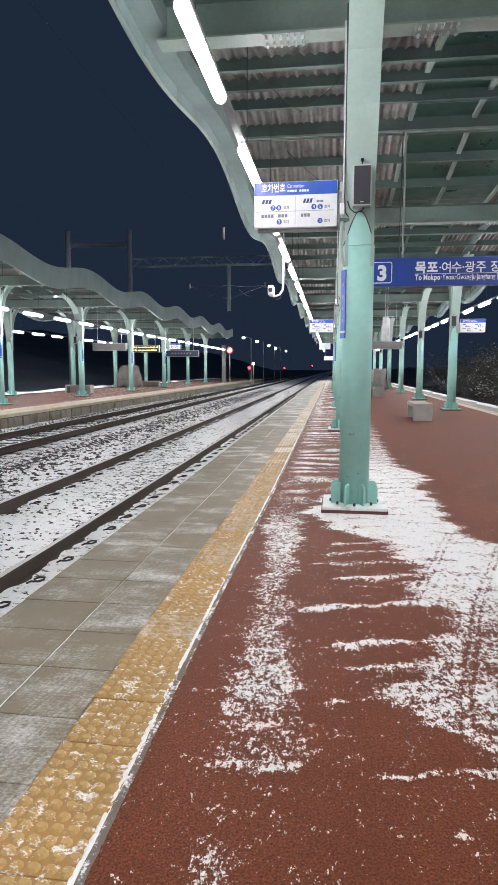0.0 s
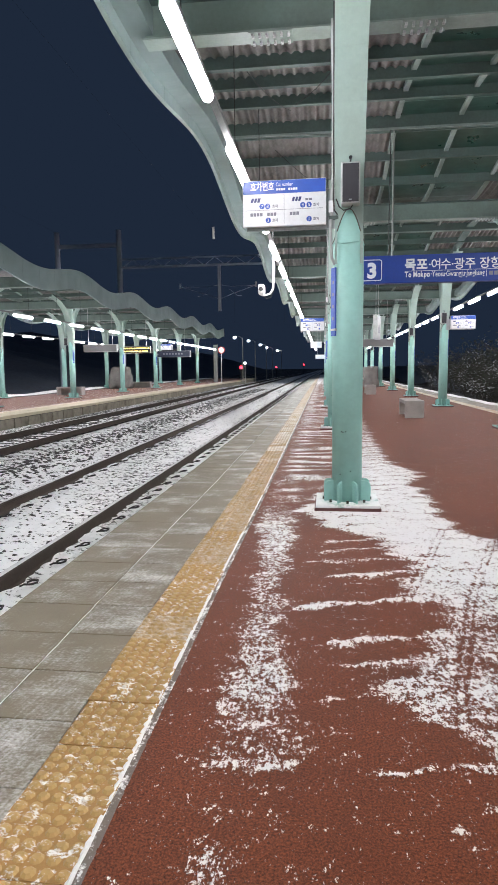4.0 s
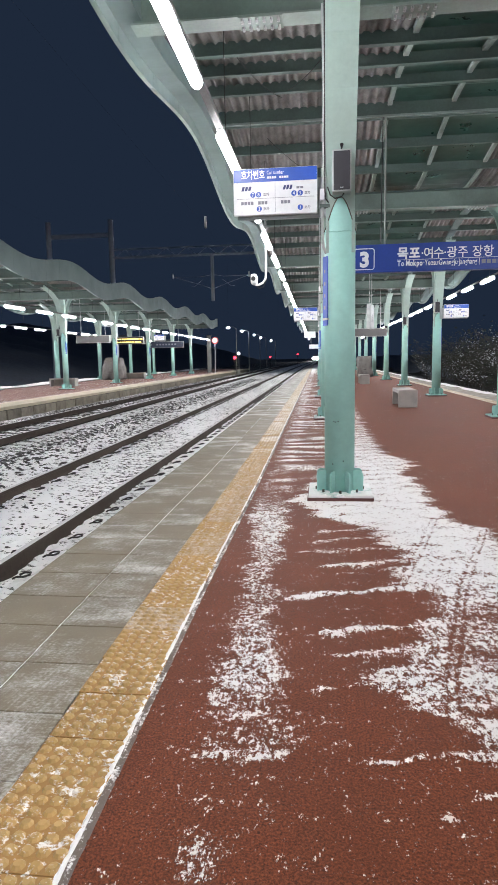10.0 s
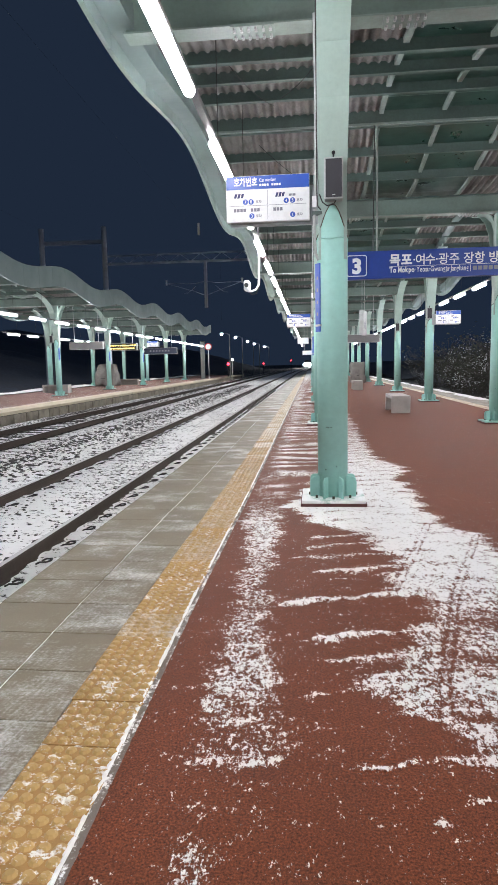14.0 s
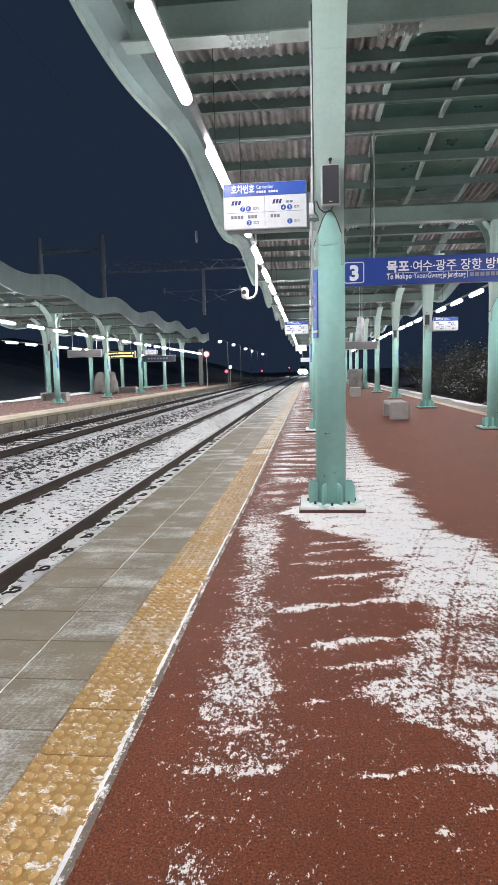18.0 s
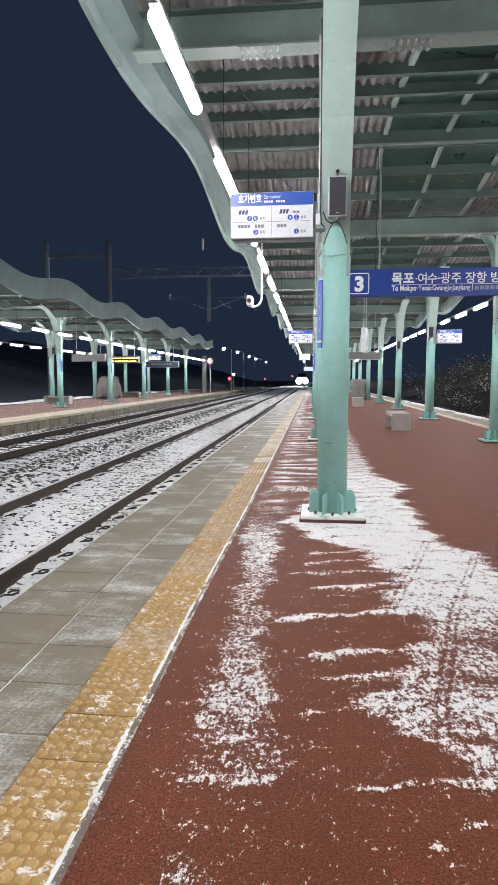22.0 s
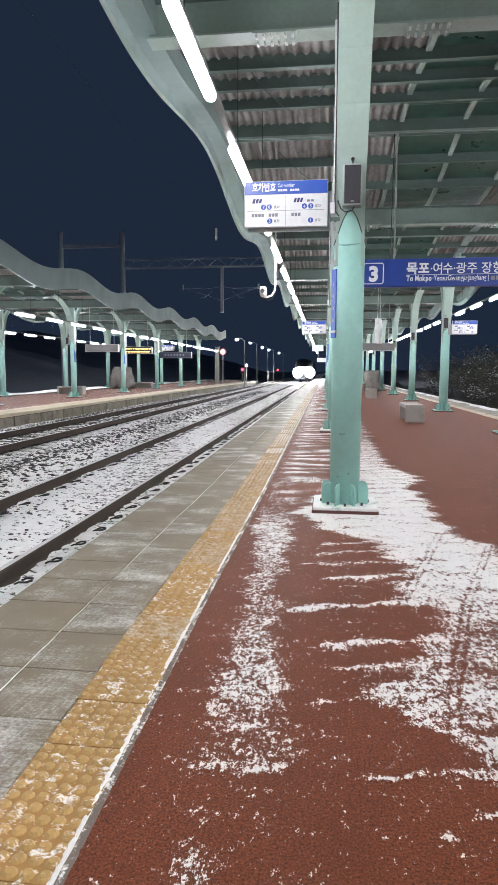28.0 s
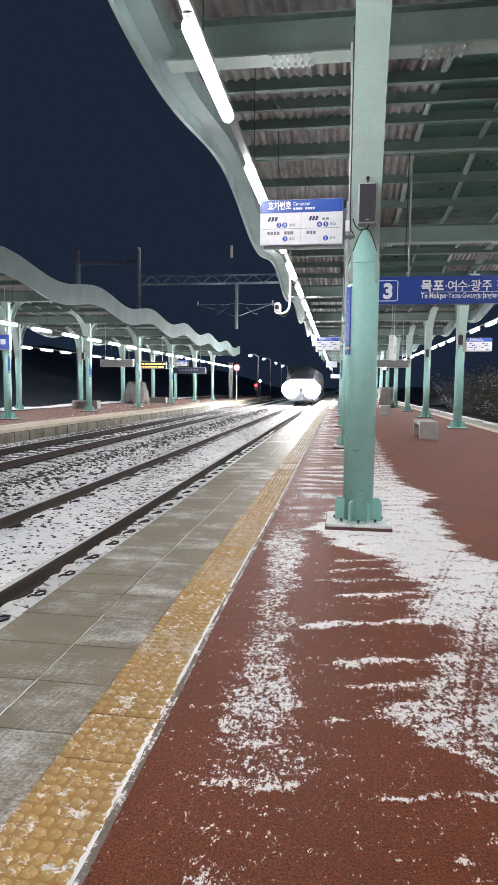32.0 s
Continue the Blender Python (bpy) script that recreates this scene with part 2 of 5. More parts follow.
def frosted_paver(name, col, more):
    """Grey-olive concrete paver: soft damp patches, frost swept across it in fine oblique strokes."""
    m, nt, p = nodes_of(name)
    grain = noise_node(nt, 140, 4, (1, 1, 1), 0.75)
    damp = noise_node(nt, 2.3, 4)
    base = mixc(nt, grain.outputs[0], tuple(c * 0.72 for c in col), tuple(c * 1.25 for c in col))
    base = mixc(nt, ramp(nt, damp.outputs[0], [(0.4, (0, 0, 0)), (0.7, (0.5,) * 3)]).outputs[0], base, tuple(c * 0.66 for c in col))
    oi = nt.nodes.new("ShaderNodeObjectInfo")
    tone = ramp(nt, oi.outputs["Random"], [(0, (0, 0, 0)), (1, (0.45,) * 3)])
    base = mixc(nt, tone.outputs[0], base, (col[0] * 0.72, col[1] * 0.74, col[2] * 0.78))
    patch = noise_node(nt, 2.6, 5, (0.9, 1.3, 1), 0.6)
    stroke = noise_node(nt, 1.0, 6, (75, 6, 1), 0.72, turn=9)
    cross = noise_node(nt, 1.0, 5, (5, 48, 1), 0.75)
    flake = noise_node(nt, 85, 3, (0.7, 1, 1), 0.7)
    v = mathn(nt, "MULTIPLY_ADD", mathn(nt, "SUBTRACT", patch.outputs[0], 0.5), 2.3, 0.34 + more)
    v = mathn(nt, "ADD", v, mathn(nt, "MULTIPLY", mathn(nt, "SUBTRACT", oi.outputs["Random"], 0.5), 0.42))
    for n, k in ((stroke, 0.9), (cross, 0.7), (flake, 1.3)):
        v = mathn(nt, "ADD", v, mathn(nt, "MULTIPLY", mathn(nt, "SUBTRACT", n.outputs[0], 0.5), k))
    mr = nt.nodes.new("ShaderNodeMapRange")
    mr.interpolation_type = "SMOOTHSTEP"
    mr.inputs[1].default_value, mr.inputs[2].default_value, mr.inputs[4].default_value = 0.1, 1.25, 0.78
    link(nt, v, mr.inputs[0])
    link(nt, mixc(nt, mr.outputs[0], base, SNOW), p.inputs["Base Color"])
    rr = nt.nodes.new("ShaderNodeMix")
    link(nt, mr.outputs[0], rr.inputs[0])
    rr.inputs[2].default_value, rr.inputs[3].default_value = 0.48, 0.85
    link(nt, rr.outputs[0], p.inputs["Roughness"])
    p.inputs["Specular IOR Level"].default_value = 0.35
    bump(nt, p, mathn(nt, "ADD", mr.outputs[0], grain.outputs[0]), 0.2, 0.004)
    return m


floor_mat = snowy("red_rubber_paving", (0.159, 0.0412, 0.0155), 0.62, attr="snow", fine=50, stretch=(8, 9, 1), soft=0.13, amount=1.1, speck=2.3, spec=0.12, grain_scale=125.0, dark_grain=0.85, contrast=0.36, most=0.9, clods=1.0, flake=(1, 0.62, 1))
floor_mat.node_tree.nodes["Principled BSDF"].inputs["Sheen Weight"].default_value = 0.1
floor_mat.node_tree.nodes["Principled BSDF"].inputs["Sheen Tint"].default_value = (1, 0.8, 0.75, 1)
paver_mat = frosted_paver("grey_paver", (0.235, 0.197, 0.132), -0.07)
tactile_mat = snowy("yellow_tactile", (0.455, 0.256, 0.078), 0.55, cover=0.3, fine=34, stretch=(9, 14, 1), soft=0.10, amount=1.1, speck=1.5, vary=0.22, dark_grain=0.2, bumps=0.2, most=0.9)
ledge_mat = snowy("snowed_joint", (0.2, 0.17, 0.15), 0.8, cover=0.36, fine=60, stretch=(30, 7, 1), soft=0.15, amount=1.7, speck=1.2)
ballast_mat = snowy("snowed_ballast", (0.06, 0.055, 0.05), 0.9, attr="snow", fine=15, stretch=(4, 9, 1), soft=0.06, amount=1.3, speck=2.2, bumps=1.0)
sleeper_mat = snowy("concrete_sleeper", (0.2, 0.19, 0.17), 0.85, cover=0.66, fine=20, stretch=(3, 6, 1))
field_mat = snowy("night_ground", (0.03, 0.034, 0.04), 0.9, cover=0.36, stretch=(0.6, 0.6, 1), fine=4)
mid_tactile = snowy("half_frosted_yellow", (0.48, 0.31, 0.115), 0.6, cover=0.38, fine=38, stretch=(10, 12, 1), soft=0.3, amount=0.7, speck=1.2, vary=0.25, dark_grain=0.15, bumps=0.1, most=0.6)
frost_tactile = snowy("frosted_yellow_strip", (0.5, 0.34, 0.14), 0.6, cover=0.5, fine=20, stretch=(3, 3, 1), soft=0.3, amount=1.0, speck=0.9, dark_grain=0.15, bumps=0.1, most=0.8)
far_snow = frosted_paver("frosted_far_paver", (0.225, 0.2, 0.145), 0.2)
# studs: a paler yellow than the tile they stand on
dome_mat = snowy("pale_yellow_stud", (0.53, 0.345, 0.135), 0.5, cover=0.3, fine=34, stretch=(9, 14, 1), soft=0.12, amount=1.0, speck=1.5, dark_grain=0.12, bumps=0.1, most=0.85)
plate_snow = snowy("snow_dusted_plate", (0.22, 0.43, 0.36), 0.5, cover=0.62, fine=30, stretch=(5, 5, 1))

# ---- mesh tools ----


def part(name, bm, material, parent, label="", kind="", smooth=False):
    me = bpy.data.meshes.new(name)
    bm.to_mesh(me)
    bm.free()
    return mesh_part(name, me, material, parent, label, kind, smooth)


def mesh_part(name, me, material, parent, label="", kind="", smooth=False):
    if material is not None and not me.materials:
        me.materials.append(material)
    if smooth:
        me.polygons.foreach_set("use_smooth", [True] * len(me.polygons))
    ob = new(name, me)
    if parent is not None:
        ob.parent = parent
    if label or kind:
        tagged(ob, label, kind=kind)
    return ob


def again(name, me, parent, m):
    ob = new(name, me)
    ob.parent = parent
    ob.matrix_basis = m
    return ob


def thing(name, x, y, z, label, category, group="", kind="", rz=0):
    e = new(name)
    e.matrix_basis = pose(x, y, z, 0, 0, rz)
    return tagged(e, label, category, group, kind)


def boxes(*items, bev=0.0):
    """One bmesh of boxes given as (x0, x1, y0, y1, z0, z1)."""
    bm = bmesh.new()
    for x0, x1, y0, y1, z0, z1 in items:
        r = bmesh.ops.create_cube(bm, size=1)
        bmesh.ops.transform(bm, verts=r["verts"], matrix=Matrix.Translation(((x0 + x1) / 2, (y0 + y1) / 2, (z0 + z1) / 2)) @ Matrix.Diagonal((x1 - x0, y1 - y0, z1 - z0, 1)))
    if bev:
        bmesh.ops.bevel(bm, geom=bm.edges[:], offset=bev, segments=2, affect="EDGES", profile=0.5)
    return bm


def add_cyl(bm, a, b, r0, r1=None, seg=16):
    a, b = Vector(a), Vector(b)
    d = b - a
    q = d.to_track_quat("Z", "Y").to_matrix().to_4x4()
    bmesh.ops.create_cone(bm, cap_ends=True, segments=seg, radius1=r0, radius2=r0 if r1 is None else r1, depth=d.length, matrix=Matrix.Translation((a + b) / 2) @ q)
    return bm


def cyl(a, b, r0, r1=None, seg=16):
    return add_cyl(bmesh.new(), a, b, r0, r1, seg)


def pipe(points, r, seg=8):
    """A bent round bar through the points."""
    bm = bmesh.new()
    pts = [Vector(p) for p in points]
    rings = []
    for i, p in enumerate(pts):
        d = (pts[min(i + 1, len(pts) - 1)] - pts[max(i - 1, 0)]).normalized()
        q = d.to_track_quat("Z", "Y").to_matrix()
        rings.append([bm.verts.new(p + q @ Vector((r * math.cos(2 * math.pi * k / seg), r * math.sin(2 * math.pi * k / seg), 0))) for k in range(seg)])
    for a, b in zip(rings, rings[1:]):
        for k in range(seg):
            bm.faces.new((a[k], a[(k + 1) % seg], b[(k + 1) % seg], b[k]))
    bm.faces.new(rings[0][::-1])
    bm.faces.new(rings[-1])
    return bm


def prism(outline, axis, a, b):
    """An outline of 2D points pushed along an axis from a to b."""
    bm = bmesh.new()

    def at(u, v, w):
        return {"x": (w, u, v), "y": (u, w, v), "z": (u, v, w)}[axis]
    lo = [bm.verts.new(at(u, v, a)) for u, v in outline]
    hi = [bm.verts.new(at(u, v, b)) for u, v in outline]
    n = len(outline)
    for i in range(n):
        bm.faces.new((lo[i], lo[(i + 1) % n], hi[(i + 1) % n], hi[i]))
    bm.faces.new(lo[::-1])
    bm.faces.new(hi)
    bmesh.ops.recalc_face_normals(bm, faces=bm.faces[:])
    return bm


def grid_mesh(name, xs, ys, zfun, attr=None, bend=False):
    X, Y = np.meshgrid(np.array(xs), np.array(ys))
    Z = zfun(X, Y)
    nx, ny = len(xs), len(ys)
    idx = np.arange(nx * ny).reshape(ny, nx)
    f = np.stack([idx[:-1, :-1], idx[:-1, 1:], idx[1:, 1:], idx[1:, :-1]], -1).reshape(-1, 4)
    me = bpy.data.meshes.new(name)
    me.from_pydata(np.stack([X + (sk(Y) if bend else 0), Y, Z], -1).reshape(-1, 3).tolist(), [], f.tolist())
    if attr is not None:
        a = me.attributes.new("snow", "FLOAT", "POINT")
        a.data.foreach_set("value", attr(X, Y).astype(np.float32).ravel())
    me.update()
    return me


def letters(body, size, material, parent, m, name="lettering", align="LEFT", shear=0.0, width=None, bold=0.0):
    cu = bpy.data.curves.new(name, "FONT")
    cu.body, cu.size, cu.align_x, cu.align_y, cu.extrude, cu.shear = body, size, align, "BOTTOM_BASELINE", 0.0015, shear
    cu.offset = bold
    tmp = bpy.data.objects.new(name, cu)
    scene.collection.objects.link(tmp)
    me = bpy.data.meshes.new_from_object(tmp.evaluated_get(bpy.context.evaluated_depsgraph_get()))
    scene.collection.objects.unlink(tmp)
    bpy.data.objects.remove(tmp)
    me.materials.clear()
    if width and len(me.vertices):
        xs = [v.co.x for v in me.vertices]
        k = width / max(1e-6, max(xs) - min(xs))
        me.transform(Matrix.Diagonal((k, 1, 1, 1)))
    ob = mesh_part(name, me, material, parent)
    ob.matrix_basis = m
    return ob


def facing(x, y, z):
    """Pose of a flat mark that faces towards -y."""
    return pose(x, y, z, 90, 0, 0)


# ---- plan in metres ----
BAY, Y0 = 7.8, 5.7
COL_L, COL_R = 0.216, 3.97
MID = (COL_L + COL_R) / 2
EDGE_L, EDGE_R = -1.78, 2 * MID + 1.78
OPP_DX, OPP_DY = -16.37, 0.35
OPP_A, OPP_B = -17.3, -9.65
TRACK, GAUGE, RAIL_Z = -3.47, 1.505, -0.36
TRACK2 = -7.97
BED = -0.56
END = 130.0


def sk(y):
    """Sideways set of the line: platform and rails bear slightly to the west further on."""
    return 0.011 * np.maximum(0, 3 - y) - 0.008 * np.clip(y - 6, 0, 114)


def put(x, y, z, rx=0, ry=0, rz=0):
    return pose(x + float(sk(y)), y, z, rx, ry, rz)


def run(*items):
    """Long boxes along the line, bent where the line bends."""
    bm = bmesh.new()
    for x0, x1, ya, yb, z0, z1 in items:
        cuts = [ya] + [c for c in (0, 3, 6, 120) if ya < c < yb] + [yb]
        rings = [[bm.verts.new((x + float(sk(y)), y, z)) for x, z in ((x0, z0), (x1, z0), (x1, z1), (x0, z1))] for y in cuts]
        for a, b in zip(rings, rings[1:]):
            for j in range(4):
                bm.faces.new((a[j], a[(j + 1) % 4], b[(j + 1) % 4], b[j]))
        bm.faces.new(rings[0][::-1])
        bm.faces.new(rings[-1])
    bmesh.ops.recalc_face_normals(bm, faces=bm.faces[:])
    return bm


def clip01(a):
    return np.clip(a, 0, 1)


def blob(X, Y, cx, cy, rx, ry):
    return np.exp(-(((X - cx) / rx) ** 2 + ((Y - cy) / ry) ** 2))


def streak(X, Y, x0, y0, x1, y1, w):
    """A thin ridge of snow swept from one point to another across the platform, ragged at both ends."""
    t = clip01((X - x0) / (x1 - x0))
    yc = y0 + (y1 - y0) * t + 0.014 * np.sin(17 * X + 9 * y0) + 0.008 * np.sin(41 * X)
    ends = clip01((X - x0) / 0.07) * clip01((x1 + 0.1 - X) / 0.1)
    return ends * np.exp(-(((Y - yc) / (w * (0.75 + 0.35 * np.sin(11 * X + 5 * y0)))) ** 2))


def snow_cover(X, Y):
    """Share of drifted snow on the red paving: a drift along the columns with swept ridges, a broken band beside the tactile strip."""
    wob = 0.05 * np.sin(9 * Y) + 0.035 * np.sin(23 * Y + 1.3) + 0.02 * np.sin(47 * Y)
    left = np.interp(Y, (1.4, 1.75, 1.9, 2.05, 2.5, 2.76, 3.0, 3.17, 3.84, 4.42, 4.8, 5.3, 6.2, 7.2, 10, 22), (0.6, 0.5, 0.3, 0.22, 0.5, 0.63, 0.6, 0.48, 0.58, 0.36, 0.0, -0.25, -0.05, 0.15, 0.3, 0.45)) + wob
    right = np.interp(Y, (1.4, 3.4, 4.08, 4.45, 4.72, 5.2, 6.1, 6.85, 7.5, 8.5, 10.8, 21, 60), (1.1, 1.45, 1.34, 1.28, 1.1, 1.04, 1.07, 0.98, 1.22, 0.92, 0.92, 1.1, 1.5)) + 0.6 * wob + 0.07 * np.sin(2 * np.pi * Y / 0.37 + 2.2 * np.sin(1.7 * Y)) * np.sin(3.1 * Y + 0.6) * clip01((Y - 4.3) * 2)
    share = np.interp(Y, (1.35, 1.5, 1.8, 2.1, 2.6, 3.0, 3.4, 4.2, 5.5, 7.6, 9.0, 12, 21), (0.0, 0.36, 0.48, 0.56, 0.48, 0.58, 0.78, 0.86, 0.88, 0.78, 0.64, 0.52, 0.4))
    inside = clip01((X - left) / 0.14 + 0.5) * clip01((right - X) / 0.17 + 0.5)
    c = -0.11 + (share + 0.11) * inside
    c += 0.12 * inside * np.sin(2 * np.pi * (Y - 0.13 * X) / 0.27 + 1.4 * np.sin(3 * X)) * clip01((Y - 5.6) * 2 + 0.4)
    c -= 0.3 * blob(X, Y, 1.0, 2.72, 0.16, 0.12) + 0.28 * blob(X, Y, 0.85, 1.78, 0.2, 0.05) + 0.25 * blob(X, Y, 0.75, 2.3, 0.15, 0.08)
    c -= 0.3 * inside * clip01(1.6 * np.sin(2 * np.pi * (Y - 0.09 * X) / 0.31 + 2.1 * np.sin(2.3 * X + 0.7 * Y)) * np.sin(5.3 * X + 2.6 * Y) - 0.75) * clip01((Y - 3.0) * 2)
    # ridges swept out of the drift
    for x0, y0, x1, y1, w, k in ((-0.03, 4.24, 0.44, 4.42, 0.055, 0.72), (-0.09, 3.98, 0.46, 4.18, 0.05, 0.64), (-0.18, 3.73, 0.56, 3.9, 0.045, 0.62), (-0.01, 3.44, 0.63, 3.62, 0.06, 0.8),
                                 (-0.2, 2.9, 0.56, 3.12, 0.055, 0.84), (-0.02, 2.46, 0.61, 2.61, 0.045, 0.84), (0.04, 2.23, 0.56, 2.33, 0.035, 0.68), (-0.05, 1.93, 0.5, 2.02, 0.035, 0.6),
                                 (0.12, 1.475, 0.62, 1.56, 0.03, 0.74), (0.44, 1.29, 0.6, 1.36, 0.02, 0.6), (-0.12, 3.3, 0.3, 3.34, 0.02, 0.42), (0.1, 2.75, 0.3, 2.79, 0.015, 0.5)):
        c = np.maximum(c, 0.9 * k * streak(X, Y, x0, y0, x1, y1, w))
    # broken band beside the strip
    bl = np.interp(Y, (1.4, 2.5, 3.2, 3.8, 4.75, 5.3), (-0.42, -0.43, -0.45, -0.45, -0.58, -0.6)) + 0.5 * wob
    br = np.interp(Y, (1.42, 1.5, 1.9, 2.05, 2.2, 2.8, 3.2, 3.8, 4.75, 5.3), (-0.25, -0.08, -0.12, -0.08, -0.19, -0.18, -0.27, -0.24, -0.24, -0.3)) + 0.6 * wob
    bs = np.interp(Y, (1.34, 1.45, 1.65, 1.85, 2.0, 2.2, 2.5, 2.8, 3.1, 3.6, 4.2, 4.8, 5.2, 5.5), (0.0, 0.3, 0.33, 0.4, 0.52, 0.5, 0.44, 0.36, 0.42, 0.46, 0.62, 0.58, 0.4, 0.2))
    c = np.maximum(c, bs * clip01((X - bl) / 0.1 + 0.5) * clip01((br - X) / 0.1 + 0.5))
    # single clods
    for x, y, rx, ry, k in ((-0.34, 1.47, 0.05, 0.025, 0.5), (-0.17, 1.48, 0.05, 0.02, 0.34), (-0.32, 1.03, 0.07, 0.08, 0.56), (-0.32, 1.25, 0.05, 0.05, 0.28), (-0.23, 1.27, 0.025, 0.035, 0.4),
                            (-0.14, 1.24, 0.03, 0.035, 0.42), (0.39, 1.24, 0.03, 0.028, 0.62), (0.41, 1.16, 0.02, 0.03, 0.44), (0.22, 1.22, 0.05, 0.02, 0.32), (0.51, 1.07, 0.03, 0.02, 0.5),
                            (0.45, 1.02, 0.03, 0.015, 0.5), (0.04, 1.7, 0.05, 0.03, 0.28), (-0.06, 1.58, 0.05, 0.025, 0.3), (0.08, 1.56, 0.03, 0.02, 0.34), (0.62, 1.66, 0.08, 0.09, 0.3)):
        c += 0.85 * k * blob(X, Y, x, y, rx, ry)
    # further along: cross ridges beside and behind the columns
    ph = 0.13 * X + 0.03 * np.sin(2.9 * Y) + 0.17 * np.sin(1.9 * Y + 1.5 * X) + 0.1 * np.sin(4.3 * Y - 2.2 * X)
    ridge = 0.5 + 0.5 * np.cos(2 * np.pi * (Y - 0.06 - ph) / 0.5)
    far = clip01((Y - 5.6) / 0.8)
    wid = clip01((X + 0.62) / 0.25) * clip01((1.0 - 0.03 * (Y - 7) - X) / 0.3)
    wid = wid * clip01(0.75 + 0.55 * np.sin(2.7 * Y + 3 * X) * np.sin(1.1 * Y + 5 * X + 2))
    c += far * wid * (1.05 * ridge - 0.22 - 0.25 * clip01((Y - 9) / 8)) * clip01((70 - Y) / 30) * clip01((0.45 - X) * 3)
    c += 0.3 * clip01((Y - 10) / 14) * clip01((0.75 - X) / 0.5)
    c += 0.75 * clip01((Y - 50) / 25) * clip01((2.2 - X) / 0.8)
    # two pairs of wheel marks through the drift
    for ys, xs in (((3.05, 3.5, 4.0, 4.75), (0.45, 0.58, 0.74, 0.95)), ((1.8, 2.1, 2.7, 3.1, 3.6, 4.4), (0.5, 0.55, 0.72, 0.82, 0.99, 1.26))):
        for off in (0.0, 0.045):
            mark = np.exp(-((X - np.interp(Y, ys, xs) - off) / 0.011) ** 2) * (Y > ys[0]) * (Y < ys[-1])
            c -= 0.42 * mark * (0.7 + 0.3 * np.sin(2 * np.pi * Y / 0.07))
    return np.where(X > right + 0.3, np.minimum(c, 0.06 + 0.14 * clip01((Y - 6) / 8) + 0.5 * clip01((Y - 60) / 30)), c)


def spaced(*runs):
    out = []
    for a, b, step in runs:
        out += list(np.arange(a, b - 1e-6, step))
    out.append(runs[-1][1])
    return out

# ---- ground, tracks, platforms ----
ground = mesh_part("ground", grid_mesh("ground", spaced((-1500, -60, 240), (-60, 60, 12), (60, 1500, 240)), spaced((-300, 0, 100), (0, 300, 30), (300, 2400, 300)), lambda X, Y: np.full_like(X, -0.75)), field_mat, None)
tagged(ground, "dark night ground with thin snow", "ground", kind="structure")


def bed_cover(X, Y):
    c = np.full_like(X, 0.64)
    c += 0.12 * np.exp(-((X - TRACK) / 0.75) ** 4) - 0.5 * np.exp(-((X - TRACK2) / 0.8) ** 4)
    c += 0.1 * np.exp(-((X + 5.7) / 0.8) ** 4)
    c += 0.2 * np.exp(-((X + 2.2) / 0.5) ** 6)
    c -= 0.25 * np.exp(-((X + 9.2) / 0.45) ** 2)
    c += 0.1 * np.sin(X * 2.1 + Y * 0.5)
    return c


def bed_height(X, Y):
    rng = np.random.RandomState(4)
    z = BED + 0.02 * rng.rand(*X.shape) + 0.05 * np.exp(-((X + 5.7) / 0.6) ** 2)
    z += 0.044 / (1 + np.exp(-(X + 5.15) * 14)) + 0.15 * np.exp(-((X + 9.45) / 0.5) ** 2)
    return z + 0.012 * np.sin(5 * X + 1.3 * Y) * np.cos(4 * Y)


bed = mesh_part("ballast_bed", grid_mesh("ballast_bed", spaced((-9.62, EDGE_L + 0.01, 0.06)), spaced((-6, -2, 0.5), (-2, 26, 0.1), (26, 700, 6)), bed_height, bed_cover, bend=True), ballast_mat, None)
tagged(bed, "dark stone ballast half covered with snow", "ballast", kind="structure")
# loose stones
rng = np.random.RandomState(7)
sv, sf = [], []
for i in range(26000):
    y = 2 + 55 * rng.rand() ** 1.8
    x = rng.choice([-5.7, -5.7, -5.7, -5.7, -3.5, -8.0, -9.3]) + rng.randn() * 0.55
    if not -9.6 < x < -2.75 or abs(abs(x - TRACK) - GAUGE / 2) < 0.12 or abs(abs(x - TRACK2) - GAUGE / 2) < 0.12:
        continue
    s = 0.009 + (0.03 if x < -4.6 else 0.013) * rng.rand() ** 2
    hump = 0.06 * math.exp(-((x + 5.7) / 0.6) ** 2)
    if rng.rand() < (0.45 if x > -4.6 else 0.55 if x > -7 else 0.2):
        continue
    x += float(sk(y))
    b = len(sv)
    a0 = rng.rand() * 6.28
    base = BED + hump + 0.042 * (x > -5.15)
    turn = rng.uniform(0.75, 1.25, 5)
    for k in range(5):
        a = a0 + k * 1.2566
        sv.append((x + s * math.cos(a) * 1.7 * turn[k], y + s * math.sin(a) * turn[k], base + 0.008 + 0.012 * rng.rand()))
    for k in range(5):
        a = a0 + k * 1.2566 + 0.3
        sv.append((x + s * math.cos(a) * 0.9 * turn[k], y + s * math.sin(a) * 0.5 * turn[k], base + 0.018 + s * (0.35 + 0.25 * rng.rand())))
    for k in range(5):
        n = (k + 1) % 5
        sf.append((b + k, b + n, b + 5 + n, b + 5 + k))
    sf.append(tuple(b + 5 + k for k in range(5)))
me = bpy.data.meshes.new("ballast_stones")
me.from_pydata(sv, [], sf)
stone_mat = worn("ballast_stone", (0.1, 0.095, 0.09), 0.9, fine=60, var=0.5)
tagged(mesh_part("ballast_stones", me, stone_mat, None), "loose dark crushed stones between the rails", "gravel", kind="stuff")


